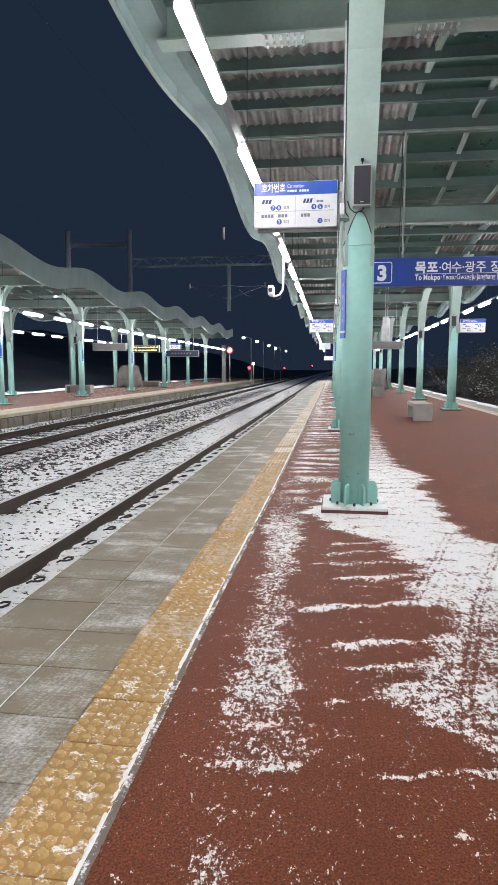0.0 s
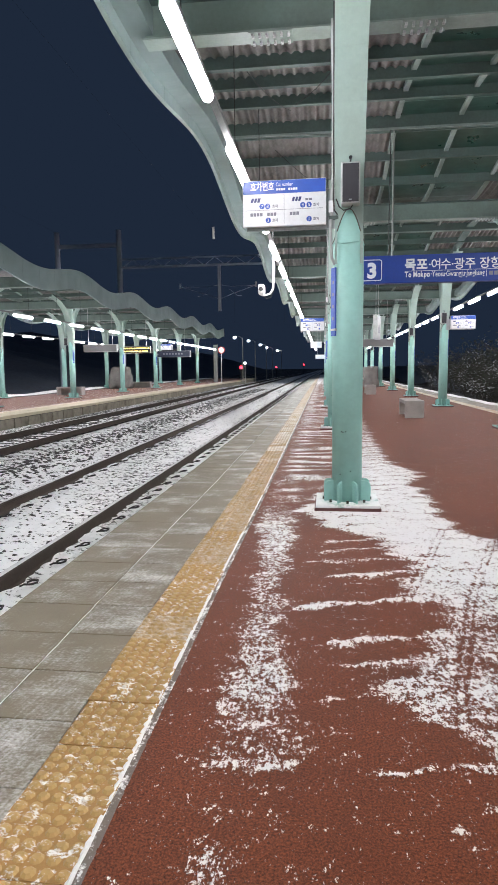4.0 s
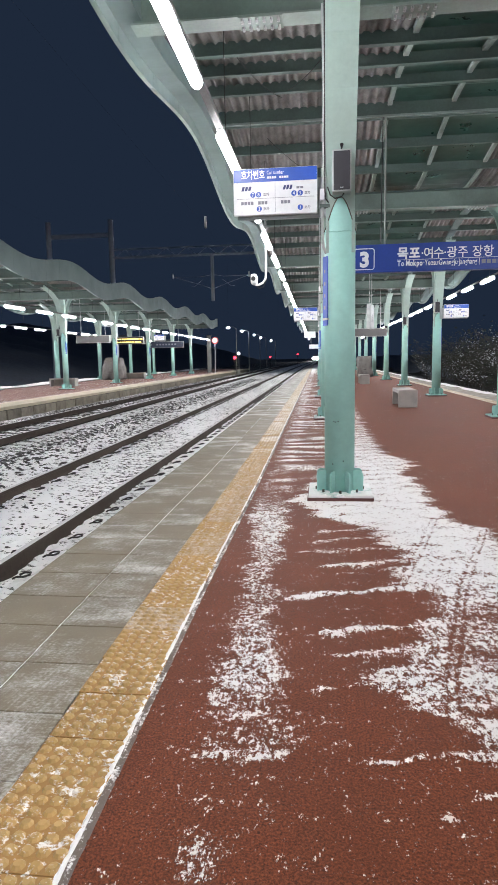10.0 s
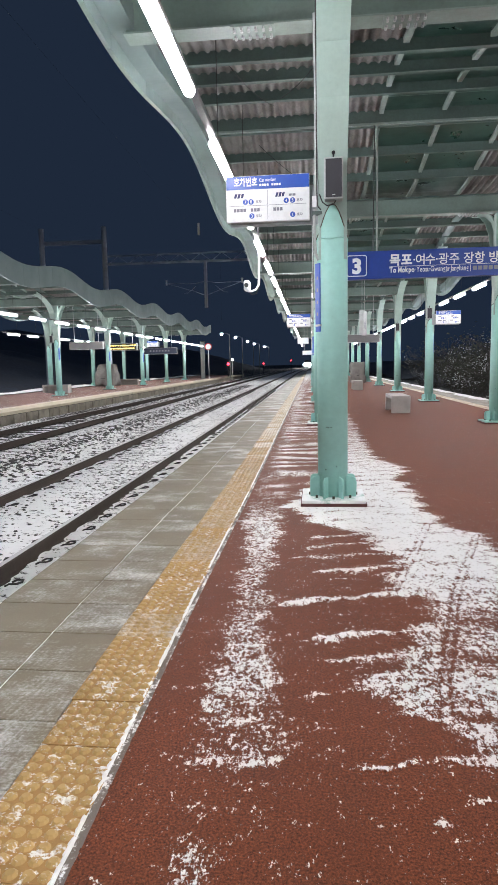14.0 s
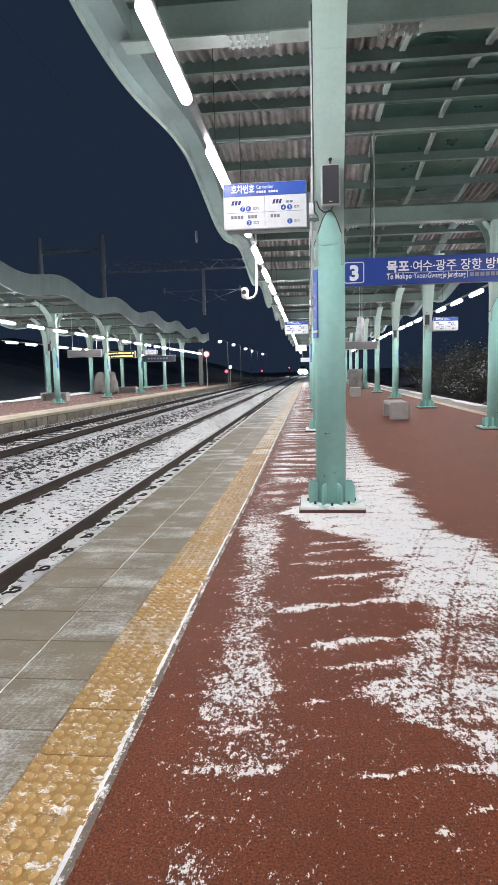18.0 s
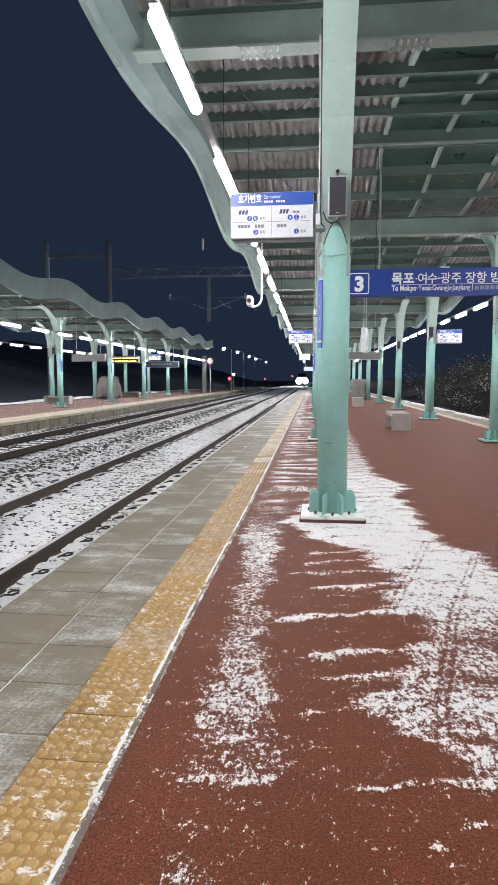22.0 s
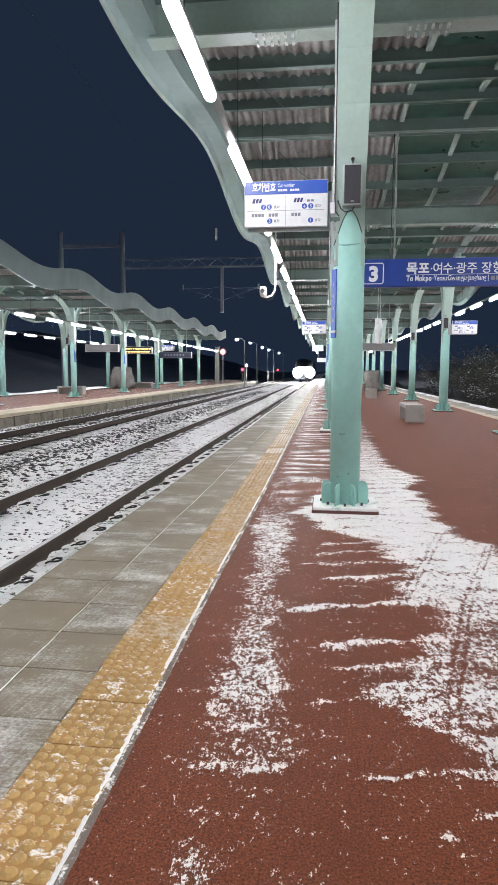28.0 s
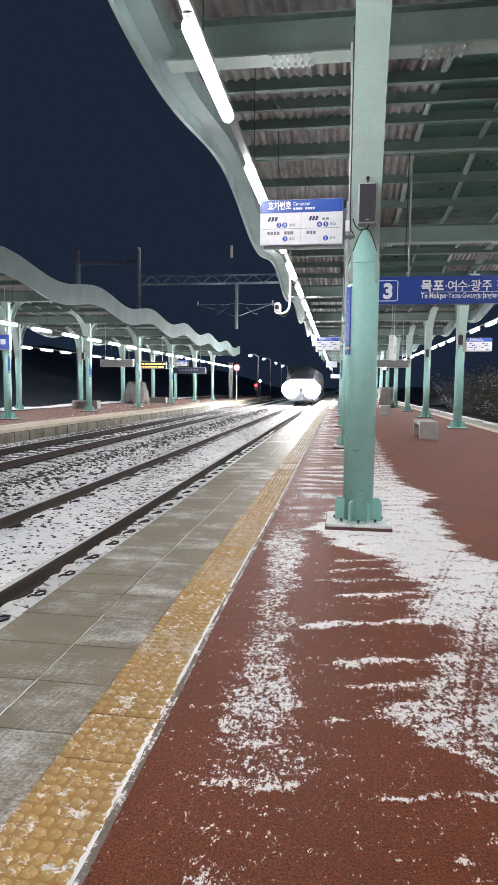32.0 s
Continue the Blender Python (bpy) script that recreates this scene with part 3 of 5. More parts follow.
def rail_outline():
    half = [(0.0725, 0), (0.0725, 0.012), (0.022, 0.028), (0.009, 0.045), (0.009, 0.12), (0.035, 0.135), (0.037, 0.163), (0.03, 0.174)]
    return [(x, z) for x, z in half] + [(-x, z) for x, z in half[::-1]]


def bent_prism(prof):
    bm = bmesh.new()
    rings = [[bm.verts.new((x + float(sk(y)), y, z)) for x, z in prof] for y in (-6, 0, 3, 6, 120, 700)]
    n = len(prof)
    for a, b in zip(rings, rings[1:]):
        for j in range(n):
            bm.faces.new((a[j], a[(j + 1) % n], b[(j + 1) % n], b[j]))
    bm.faces.new(rings[0][::-1])
    bm.faces.new(rings[-1])
    bmesh.ops.recalc_face_normals(bm, faces=bm.faces[:])
    return bm


def railway(name, x0, label):
    track = thing(name, x0, 0, 0, label, "railway track", "parallel railway tracks", "structure")
    for s in (-1, 1):
        prof = [(s * GAUGE / 2 + u, RAIL_Z - 0.174 + v) for u, v in rail_outline()]
        rail = part("rail", bent_prism(prof), rail_mat, track, "rust-brown steel rail")
        head = part("rail_head", run((s * GAUGE / 2 - 0.026, s * GAUGE / 2 + 0.026, -6, 700, RAIL_Z - 0.001, RAIL_Z + 0.002)), rail_top, rail, "polished running surface")
    bm = boxes((-1.25, 1.25, -0.13, 0.13, RAIL_Z - 0.34, RAIL_Z - 0.18), bev=0.02)
    sl = part("sleeper", bm, sleeper_mat, track)
    sl.location = (0, -0.3, 0)
    for i in range(1, 200):
        again("sleeper", sl.data, track, put(0, -0.3 + 0.6 * i, 0))
    bm = pipe([(-0.07, -0.05, 0.0), (-0.03, -0.055, 0.02), (0.04, -0.06, 0.025), (0.075, -0.02, 0.03), (0.06, 0.035, 0.03), (0.0, 0.045, 0.025), (-0.04, 0.02, 0.01)], 0.0095, 6)
    first = None
    n = 0
    for i in range(0, 74):
        for s in (-1, 1):
            for o in (-1, 1):
                m = put(s * GAUGE / 2 + o * 0.165, -0.3 + 0.6 * i + 0.6, RAIL_Z - 0.145, 0, 0, 0 if o > 0 else 180)
                if first is None:
                    first = part("rail_clip", bm, clip_mat, track, "black spring clip")
                    first.matrix_basis = m
                else:
                    again("rail_clip", first.data, track, m)
    return track


# low heaps of snow on the sleeper ends beside the rails
heap_v, heap_f = [], []
hr = random.Random(21)
for tx in (TRACK, TRACK2):
    for i in range(0, 110):
        for side in (-1, 1):
            for o in (-1, 1):
                if hr.random() < 0.2:
                    continue
                y = 0.3 + 0.6 * i + hr.uniform(-0.05, 0.05)
                x = tx + side * GAUGE / 2 + o * hr.uniform(0.2, 0.27) + float(sk(y))
                rx, ry, h = hr.uniform(0.06, 0.12), hr.uniform(0.05, 0.1), hr.uniform(0.025, 0.055)
                b = len(heap_v)
                for ring, (k, z) in enumerate(((1.0, 0.0), (0.72, 0.62), (0.3, 0.95))):
                    for a in range(7):
                        w = k * hr.uniform(0.85, 1.15)
                        heap_v.append((x + rx * w * math.cos(a * 0.8976), y + ry * w * math.sin(a * 0.8976), RAIL_Z - 0.19 + h * z))
                for ring in range(2):
                    for a in range(7):
                        c0, c1 = b + ring * 7 + a, b + ring * 7 + (a + 1) % 7
                        heap_f.append((c0, c1, c1 + 7, c0 + 7))
                heap_f.append(tuple(b + 14 + a for a in range(7)))
me = bpy.data.meshes.new("snow_heaps")
me.from_pydata(heap_v, [], heap_f)
tagged(mesh_part("snow_heaps", me, plain("heaped_snow", SNOW, 0.85), None, smooth=True), "small heaps of snow on the sleepers beside the rails", "snow", kind="stuff")

railway("railway_track", TRACK, "snow-dusted railway track beside the platform")
railway("railway_track", TRACK2, "snow-dusted railway track by the opposite platform")


near = thing("platform_near", 0, 0, 0, "station platform with red paving, yellow tactile strip and snow", "platform", kind="structure")
part("platform_body", run((EDGE_L + 0.03, EDGE_R - 0.03, -12, END, -0.74, -0.012)), concrete, near, "weathered concrete platform body")
STRIP_R = 2 * MID + 0.66
xs = spaced((-0.64, 1.7, 0.013), (1.7, STRIP_R, 0.2))
ys = spaced((-12, 0.4, 0.4), (0.4, 9, 0.022), (9, 20, 0.06), (20, END, 1.0))
fl = grid_mesh("red_paving", xs, ys, lambda X, Y: 0.001 + 0.006 * clip01((snow_cover(X, Y) - 0.45) * 4), snow_cover, bend=True)
mesh_part("red_paving", fl, floor_mat, near, "brick-red rubber paving with drifted snow")
mesh_part("snowy_joint", grid_mesh("snowy_joint", spaced((-0.663, -0.637, 0.005)), spaced((-12, 30, 0.03), (30, END, 1)), lambda X, Y: 0.003 + 0.003 * np.sin(37 * Y) * np.sin(11 * Y), bend=True), ledge_mat, near, "snow-filled paving joint")
part("coping_far_side", run((STRIP_R, EDGE_R, -12, END, -0.08, -0.001)), paver_mat, near, "grey concrete edge")
part("tactile_far_side", run((STRIP_R, STRIP_R + 0.3, -12, END, -0.002, 0.006)), frost_tactile, near, "frosted yellow tactile strip")
snow_pile = plain("fresh_snow", SNOW, 0.85)
lip = grid_mesh("snow_ridge", spaced((EDGE_R - 0.25, EDGE_R + 0.3, 0.05)), spaced((-5, 90, 0.25)), lambda X, Y: 0.004 + 0.07 * clip01(1 - ((X - EDGE_R - 0.02) / 0.3) ** 2) * (0.6 + 0.4 * np.sin(Y * 1.7) * np.sin(Y * 0.61 + 1)) - 0.03, bend=True)
mesh_part("snow_ridge", lip, snow_pile, near, "low ridge of snow along the edge")

# body behind the face panels is darkened so that their gaps read dark
dark_joint = worn("dark_joint_concrete", (0.07, 0.065, 0.055), 0.9)
panel_mat = worn("stained_panel", (0.4, 0.36, 0.28), 0.85, scale=2.5, fine=30, var=0.3, dirt=(0.1, 0.09, 0.07), dirt_amount=0.85, bumps=0.3, vary=0.3)
cream = worn("frosted_cream_coping", (0.6, 0.53, 0.38), 0.7, scale=2, fine=25, var=0.15)
opp = thing("platform_opposite", 0, 0, 0, "opposite platform with red paving, yellow strip and snow", "platform", kind="structure")
part("platform_body", run((OPP_A, OPP_B - 0.095, -6, 90, -0.74, -0.06)), dark_joint, opp, "weathered concrete platform body")
opp_floor = grid_mesh("red_paving", spaced((OPP_A + 1.2, OPP_B - 1.12, 0.3)), spaced((-6, 90, 0.5)), lambda X, Y: 0.002 + 0 * X, lambda X, Y: 0.2 + 0.15 * clip01((X - OPP_B + 1.7) / 0.5), bend=True)
mesh_part("red_paving", opp_floor, floor_mat, opp, "brick-red paving")
mesh_part("snow_verge", grid_mesh("snow_verge", spaced((OPP_A, OPP_A + 1.3, 0.1)), spaced((-6, 90, 0.5)), lambda X, Y: 0.003 + 0.17 * np.sin(np.pi * (X - OPP_A) / 1.3) ** 0.7 * (0.75 + 0.25 * np.sin(Y * 0.9)), bend=True), snow_pile, opp, "white snow along the far edge")
part("tactile_strip", run((OPP_B - 1.12, OPP_B - 0.82, -6, 90, -0.06, 0.006)), frost_tactile, opp, "frosted yellow tactile strip")
part("coping", run((OPP_B - 0.82, OPP_B, -6, 90, -0.1, 0.0)), cream, opp, "frosted cream concrete coping")
# face of the opposite platform: cast panels
bm = boxes((-0.05, 0.0, 0.035, 0.905, -0.62, -0.13), bev=0.014)
fp = part("face_panel", bm, panel_mat, opp, "stained concrete panel")
fp.matrix_basis = put(OPP_B - 0.05, 4, 0)
for i in range(1, 88):
    again("face_panel", fp.data, opp, put(OPP_B - 0.05 - 0.004 * (i % 3), 4 + 0.94 * i, 0))

# ---- canopy ----


def wave(y):
    return 0.2 * (1 - math.cos(2 * math.pi * y / BAY))


def wave_np(y):
    return 0.2 * (1 - np.cos(2 * np.pi * y / BAY))


ROOF = 4.86
HALF = MID + 1.9


def sweep_band(profile, n=28, y0=-BAY / 2, y1=BAY / 2):
    """A cross outline in x and z carried along the roof's wave."""
    bm = bmesh.new()
    rings = []
    for i in range(n + 1):
        y = y0 + (y1 - y0) * i / n
        rings.append([bm.verts.new((x, y, z + wave(y))) for x, z in profile])
    k = len(profile)
    for a, b in zip(rings, rings[1:]):
        for j in range(k):
            bm.faces.new((a[j], a[(j + 1) % k], b[(j + 1) % k], b[j]))
    bm.faces.new(rings[0][::-1])
    bm.faces.new(rings[-1])
    bmesh.ops.recalc_face_normals(bm, faces=bm.faces[:])
    return bm


def canopy_bay():
    c = thing("canopy_bay", 0, 0, 0, "wavy steel platform canopy with grey-green fascia and corrugated roof", "canopy", "canopy bays")
    # girder across, I section
    x0, x1 = -HALF + 0.2, HALF - 0.2
    part("girder", boxes((x0, x1, -0.006, 0.006, 4.415, 4.745)), web_lit_green, c, "dusty green girder web in a lit tone")
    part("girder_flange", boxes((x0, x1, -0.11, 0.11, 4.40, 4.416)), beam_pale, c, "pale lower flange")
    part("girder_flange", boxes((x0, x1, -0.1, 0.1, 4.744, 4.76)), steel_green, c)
    for sx in (-1, 1):
        for off in (-0.72, 0.66):
            cx = sx * (COL_R - MID) + off * -sx
            sp = part("splice_plate", boxes((cx - 0.2, cx + 0.2, -0.115, 0.115, 4.388, 4.401)), beam_pale, c, "bolted splice plate")
            bm = bmesh.new()
            for bx in range(6):
                for by in (-0.085, -0.05, 0.05, 0.085):
                    add_cyl(bm, (cx - 0.165 + bx * 0.066, by, 4.367), (cx - 0.165 + bx * 0.066, by, 4.39), 0.014, seg=6)
            part("bolting", bm, galv, sp, "rows of steel bolts", kind="stuff")
    # purlins: the one past the crest is deeper and carries a pale lip
    for y in (-3.4, -2.18, -1.2, 0.85, 1.72, 2.57, 3.42):
        z = ROOF + wave(y) + 0.028
        deep = 0.22 if y == -3.4 else 0.15
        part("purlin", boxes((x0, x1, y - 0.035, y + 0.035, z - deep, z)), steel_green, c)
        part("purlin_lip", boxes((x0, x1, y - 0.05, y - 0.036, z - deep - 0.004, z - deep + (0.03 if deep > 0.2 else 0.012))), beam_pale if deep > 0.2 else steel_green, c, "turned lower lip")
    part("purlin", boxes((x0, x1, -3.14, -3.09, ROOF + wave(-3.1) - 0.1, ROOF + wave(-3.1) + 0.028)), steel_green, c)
    # sheets
    amp, pitch = 0.024, 0.13
    for sx in (-1, 1):
        a, b = (-HALF + 0.05, -0.97) if sx < 0 else (1.03, HALF - 0.05)
        gx = np.arange(a, b, pitch / 8)
        me = grid_mesh("roof_sheet", gx, np.linspace(-BAY / 2, BAY / 2, 25), lambda X, Y: ROOF + 0.03 + wave_np(Y) + amp * np.sin(2 * np.pi * X / pitch))
        mesh_part("roof_sheet", me, slate_mat, c, "stained corrugated fibre-cement sheet", smooth=True)
    for xa, xb in ((-0.97, -0.0), (0.0, 1.03)):
        for k in range(8):
            ya, yb = (k - 4) * BAY / 8, (k - 3) * BAY / 8
            me = grid_mesh("skylight_panel", [xa + 0.02, xb - 0.02], np.linspace(ya + 0.01, yb - 0.01, 4), lambda X, Y: ROOF + 0.02 + wave_np(Y))
            mesh_part("skylight_panel", me, skylight, c, "dark green roof panel")
    for bx in (-0.97, 0.0, 1.03):
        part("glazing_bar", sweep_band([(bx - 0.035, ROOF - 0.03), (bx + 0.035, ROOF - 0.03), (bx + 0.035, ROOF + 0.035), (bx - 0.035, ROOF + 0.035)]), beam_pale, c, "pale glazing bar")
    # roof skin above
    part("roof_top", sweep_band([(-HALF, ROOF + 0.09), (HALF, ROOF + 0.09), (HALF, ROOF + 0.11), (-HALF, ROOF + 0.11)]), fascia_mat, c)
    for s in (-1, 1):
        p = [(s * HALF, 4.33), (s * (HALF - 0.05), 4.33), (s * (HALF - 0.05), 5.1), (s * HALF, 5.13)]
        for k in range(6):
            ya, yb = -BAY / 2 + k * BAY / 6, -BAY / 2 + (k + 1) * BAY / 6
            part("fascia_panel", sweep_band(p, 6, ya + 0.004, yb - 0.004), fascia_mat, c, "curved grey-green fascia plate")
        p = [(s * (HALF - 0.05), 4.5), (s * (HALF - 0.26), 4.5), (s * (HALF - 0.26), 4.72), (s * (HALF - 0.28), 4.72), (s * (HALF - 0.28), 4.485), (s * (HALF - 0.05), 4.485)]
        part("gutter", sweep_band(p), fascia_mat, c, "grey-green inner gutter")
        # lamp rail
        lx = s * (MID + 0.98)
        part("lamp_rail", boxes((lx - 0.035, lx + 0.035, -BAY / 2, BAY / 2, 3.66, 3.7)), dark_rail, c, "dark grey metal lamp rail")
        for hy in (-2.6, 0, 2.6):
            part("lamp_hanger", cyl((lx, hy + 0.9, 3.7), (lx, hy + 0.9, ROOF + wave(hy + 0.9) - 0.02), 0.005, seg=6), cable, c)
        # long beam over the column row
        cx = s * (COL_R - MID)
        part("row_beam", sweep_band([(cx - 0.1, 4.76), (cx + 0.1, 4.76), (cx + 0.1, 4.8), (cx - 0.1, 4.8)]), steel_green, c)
    return c


def bay_pose(x, y):
    """A bay turned so that its ends meet those of its neighbours where the line bends."""
    a, b = float(sk(y - BAY / 2)), float(sk(y + BAY / 2))
    return pose(x + (a + b) / 2, y, 0, 0, 0, math.degrees(math.atan((a - b) / BAY)))


bay0 = canopy_bay()
bay0.matrix_basis = bay_pose(MID, Y0 - BAY)
for k in [-2] + list(range(0, 10)):
    copy_thing(bay0, bay_pose(MID, Y0 + BAY * k))
for k in range(0, 8):
    opp_bay = copy_thing(bay0, bay_pose(MID + OPP_DX, Y0 + OPP_DY + BAY * k))
    for o in opp_bay.children:
        if o.name.startswith("lamp_rail"):
            o.location.z -= 0.21
        elif o.name.startswith("lamp_hanger"):
            o.location.z -= 0.02

# ---- columns ----


def arm_mesh(sign):
    """A bent box arm that leaves the column and sweeps up under the roof."""
    path = [(0.085, 2.45), (0.13, 2.82), (0.19, 3.25), (0.27, 3.65), (0.45, 4.02), (0.78, 4.34), (1.3, 4.58), (2.0, 4.74)]
    bm = bmesh.new()
    rings = []
    for i, (y, z) in enumerate(path):
        a = Vector(path[max(i - 1, 0)])
        b = Vector(path[min(i + 1, len(path) - 1)])
        d = (b - a).normalized()
        n = Vector((-d.y, d.x))
        depth = 0.15 + 0.1 * min(1, i / 4) - 0.02 * i
        ring = []
        w = (0.095, 0.12, 0.135)[i] if i < 3 else 0.14
        for x, o in ((-w, 0), (w, 0), (w, 0.014), (0.012, 0.014), (0.012, depth), (-0.012, depth), (-0.012, 0.014), (-w, 0.014)):
            ring.append(bm.verts.new((x, sign * (y + n.x * o), z + n.y * o)))
        rings.append(ring)
    for a, b in zip(rings, rings[1:]):
        k = len(a)
        for j in range(k):
            bm.faces.new((a[j], a[(j + 1) % k], b[(j + 1) % k], b[j]))
    bm.faces.new(rings[0])
    bm.faces.new(rings[-1])
    bmesh.ops.recalc_face_normals(bm, faces=bm.faces[:])
    return bm


def column():
    c = thing("canopy_column", 0, 0, 0, "sea-green round steel canopy column on a bolted base plate", "column", "canopy columns")
    part("plinth", boxes((-0.31, 0.31, -0.31, 0.31, -0.02, 0.035), bev=0.006), rust_plinth, c, "dark red plinth")
    part("base_plate", boxes((-0.3, 0.3, -0.3, 0.3, 0.035, 0.062), bev=0.004), plate_snow, c, "snow-dusted steel base plate")
    bm = cyl((-0.002, 0, 0.06), (-0.002, 0, 2.55), 0.144, seg=32)
    for i, v in enumerate(bm.verts):
        if v.co.z > 2:
            v.co.z = 2.50 + 0.28 * max(0.0, abs(v.co.y) / 0.144) ** 3
    part("pipe", bm, green, c, smooth=True)
    part("weld_ring", pipe([(-0.002 + 0.146 * math.cos(a * math.pi / 12), 0.146 * math.sin(a * math.pi / 12), 2.485 + 0.008 * math.sin(a)) for a in range(25)], 0.005, 5), green, c, "weld seam")
    rim = [(-0.002 + 0.145 * math.cos(a * math.pi / 16), 0.145 * math.sin(a * math.pi / 16)) for a in range(33)]
    part("cut_rim", pipe([(x, y, 2.503 + 0.28 * (abs(y) / 0.145) ** 3) for x, y in rim], 0.0055, 5), rust_edge, c, "dark weathered rim of the cut pipe")
    for dx, z in ((-0.06, 0.74), (-0.045, 0.735), (-0.02, 0.74), (0.03, 0.36), (-0.07, 0.33)):
        dy = -math.sqrt(0.144 ** 2 - (dx + 0.002) ** 2)
        part("screw", cyl((dx, dy + 0.004, z), (dx, dy - 0.004, z), 0.006, seg=6), clip_mat, c, "dark screw head")
    part("core", boxes((-0.13, 0.13, -0.1, 0.1, 2.3, 4.37)), pale, c, "pale upper shaft")
    for s in (-1, 1):
        part("arm", arm_mesh(s), pale, c, "pale curved bracket arm")
    bm = prism([(0.125, 0.062), (0.235, 0.062), (0.24, 0.2), (0.232, 0.235), (0.21, 0.255), (0.125, 0.262)], "y", -0.008, 0.008)
    g = part("gusset", bm, green, c)
    g.matrix_basis = pose(0, 0, 0, 0, 0, 22.5)
    for k in range(1, 8):
        again("gusset", g.data, c, pose(0, 0, 0, 0, 0, 22.5 + 45 * k))
    b = part("anchor_bolt", cyl((0, 0, 0.06), (0, 0, 0.088), 0.013, seg=6), rust_edge, c, "dark anchor bolt")
    b.location = (0.225, 0, 0)
    for k in range(1, 8):
        again("anchor_bolt", b.data, c, pose(0.225 * math.cos(k * math.pi / 4), 0.225 * math.sin(k * math.pi / 4), 0))
    return c


col0 = column()
col0.matrix_basis = pose(COL_L - 0.008, Y0 - 0.08, 0)
dry = copy_thing(col0, put(COL_R, Y0, 0))
for o in dry.children:
    if o.name.startswith(("base_plate", "plinth")):
        o.data = o.data.copy()
        o.data.materials.clear()
        o.data.materials.append(green if o.name.startswith("base") else rust_plinth)
tagged(dry, "sea-green round steel canopy column on a dry base plate")
for k in range(-2, 10):
    if k:
        copy_thing(col0, put(COL_L, Y0 + BAY * k, 0))
        copy_thing(dry, put(COL_R, Y0 + BAY * k, 0))
for k in range(0, 8):
    for x in (COL_L, COL_R):
        copy_thing(dry, put(x + OPP_DX, Y0 + OPP_DY + BAY * k, 0))

# ---- lamps ----


def tube_lamp():
    t = thing("tube_lamp", 0, 0, 0, "lit white tube lamp in a slim grey housing", "lamp", "tube lamps under the canopies")
    part("housing", boxes((-0.03, 0.03, -0.72, 0.72, 0.048, 0.056)), galv, t, "grey metal housing")
    bm = bmesh.new()
    rings = []
    for y, r in ((-0.7, 0.026), (-0.69, 0.042), (-0.665, 0.05), (0.665, 0.05), (0.69, 0.042), (0.7, 0.026)):
        rings.append([bm.verts.new((r * math.cos(a * math.pi / 6), y, r * math.sin(a * math.pi / 6))) for a in range(12)])
    for a, b in zip(rings, rings[1:]):
        for k in range(12):
            bm.faces.new((a[k], a[(k + 1) % 12], b[(k + 1) % 12], b[k]))
    bm.faces.new(rings[0])
    bm.faces.new(rings[-1])
    bmesh.ops.recalc_face_normals(bm, faces=bm.faces[:])
    part("tube", bm, tube_mat, t, "glowing white diffuser")
    for s in (-1, 1):
        part("end_cap", cyl((0, s * 0.702, 0.034), (0, s * 0.715, 0.034), 0.013, seg=10), white_paint, t, "white end cap")
    return t


lamp0 = tube_lamp()
lamp0.matrix_basis = pose(-0.98, 4.26, 3.6)
for k in range(-6, 29):
    for x in (-0.98, 2 * MID + 0.98):
        if k == 0 and x < 0:
            continue
        copy_thing(lamp0, put(x, 4.26 + 2.6 * k, 3.6))
for k in range(0, 23):
    for x in (-0.98, 2 * MID + 0.98):
        copy_thing(lamp0, put(x + OPP_DX, 6.5 + 2.6 * k, 3.39))

# ---- signs ----


def bar(x0, x1, z0, z1, material, parent, y, name="text_bar"):
    return part(name, boxes((x0, x1, y - 0.0015, y, z0, z1)), material, parent)


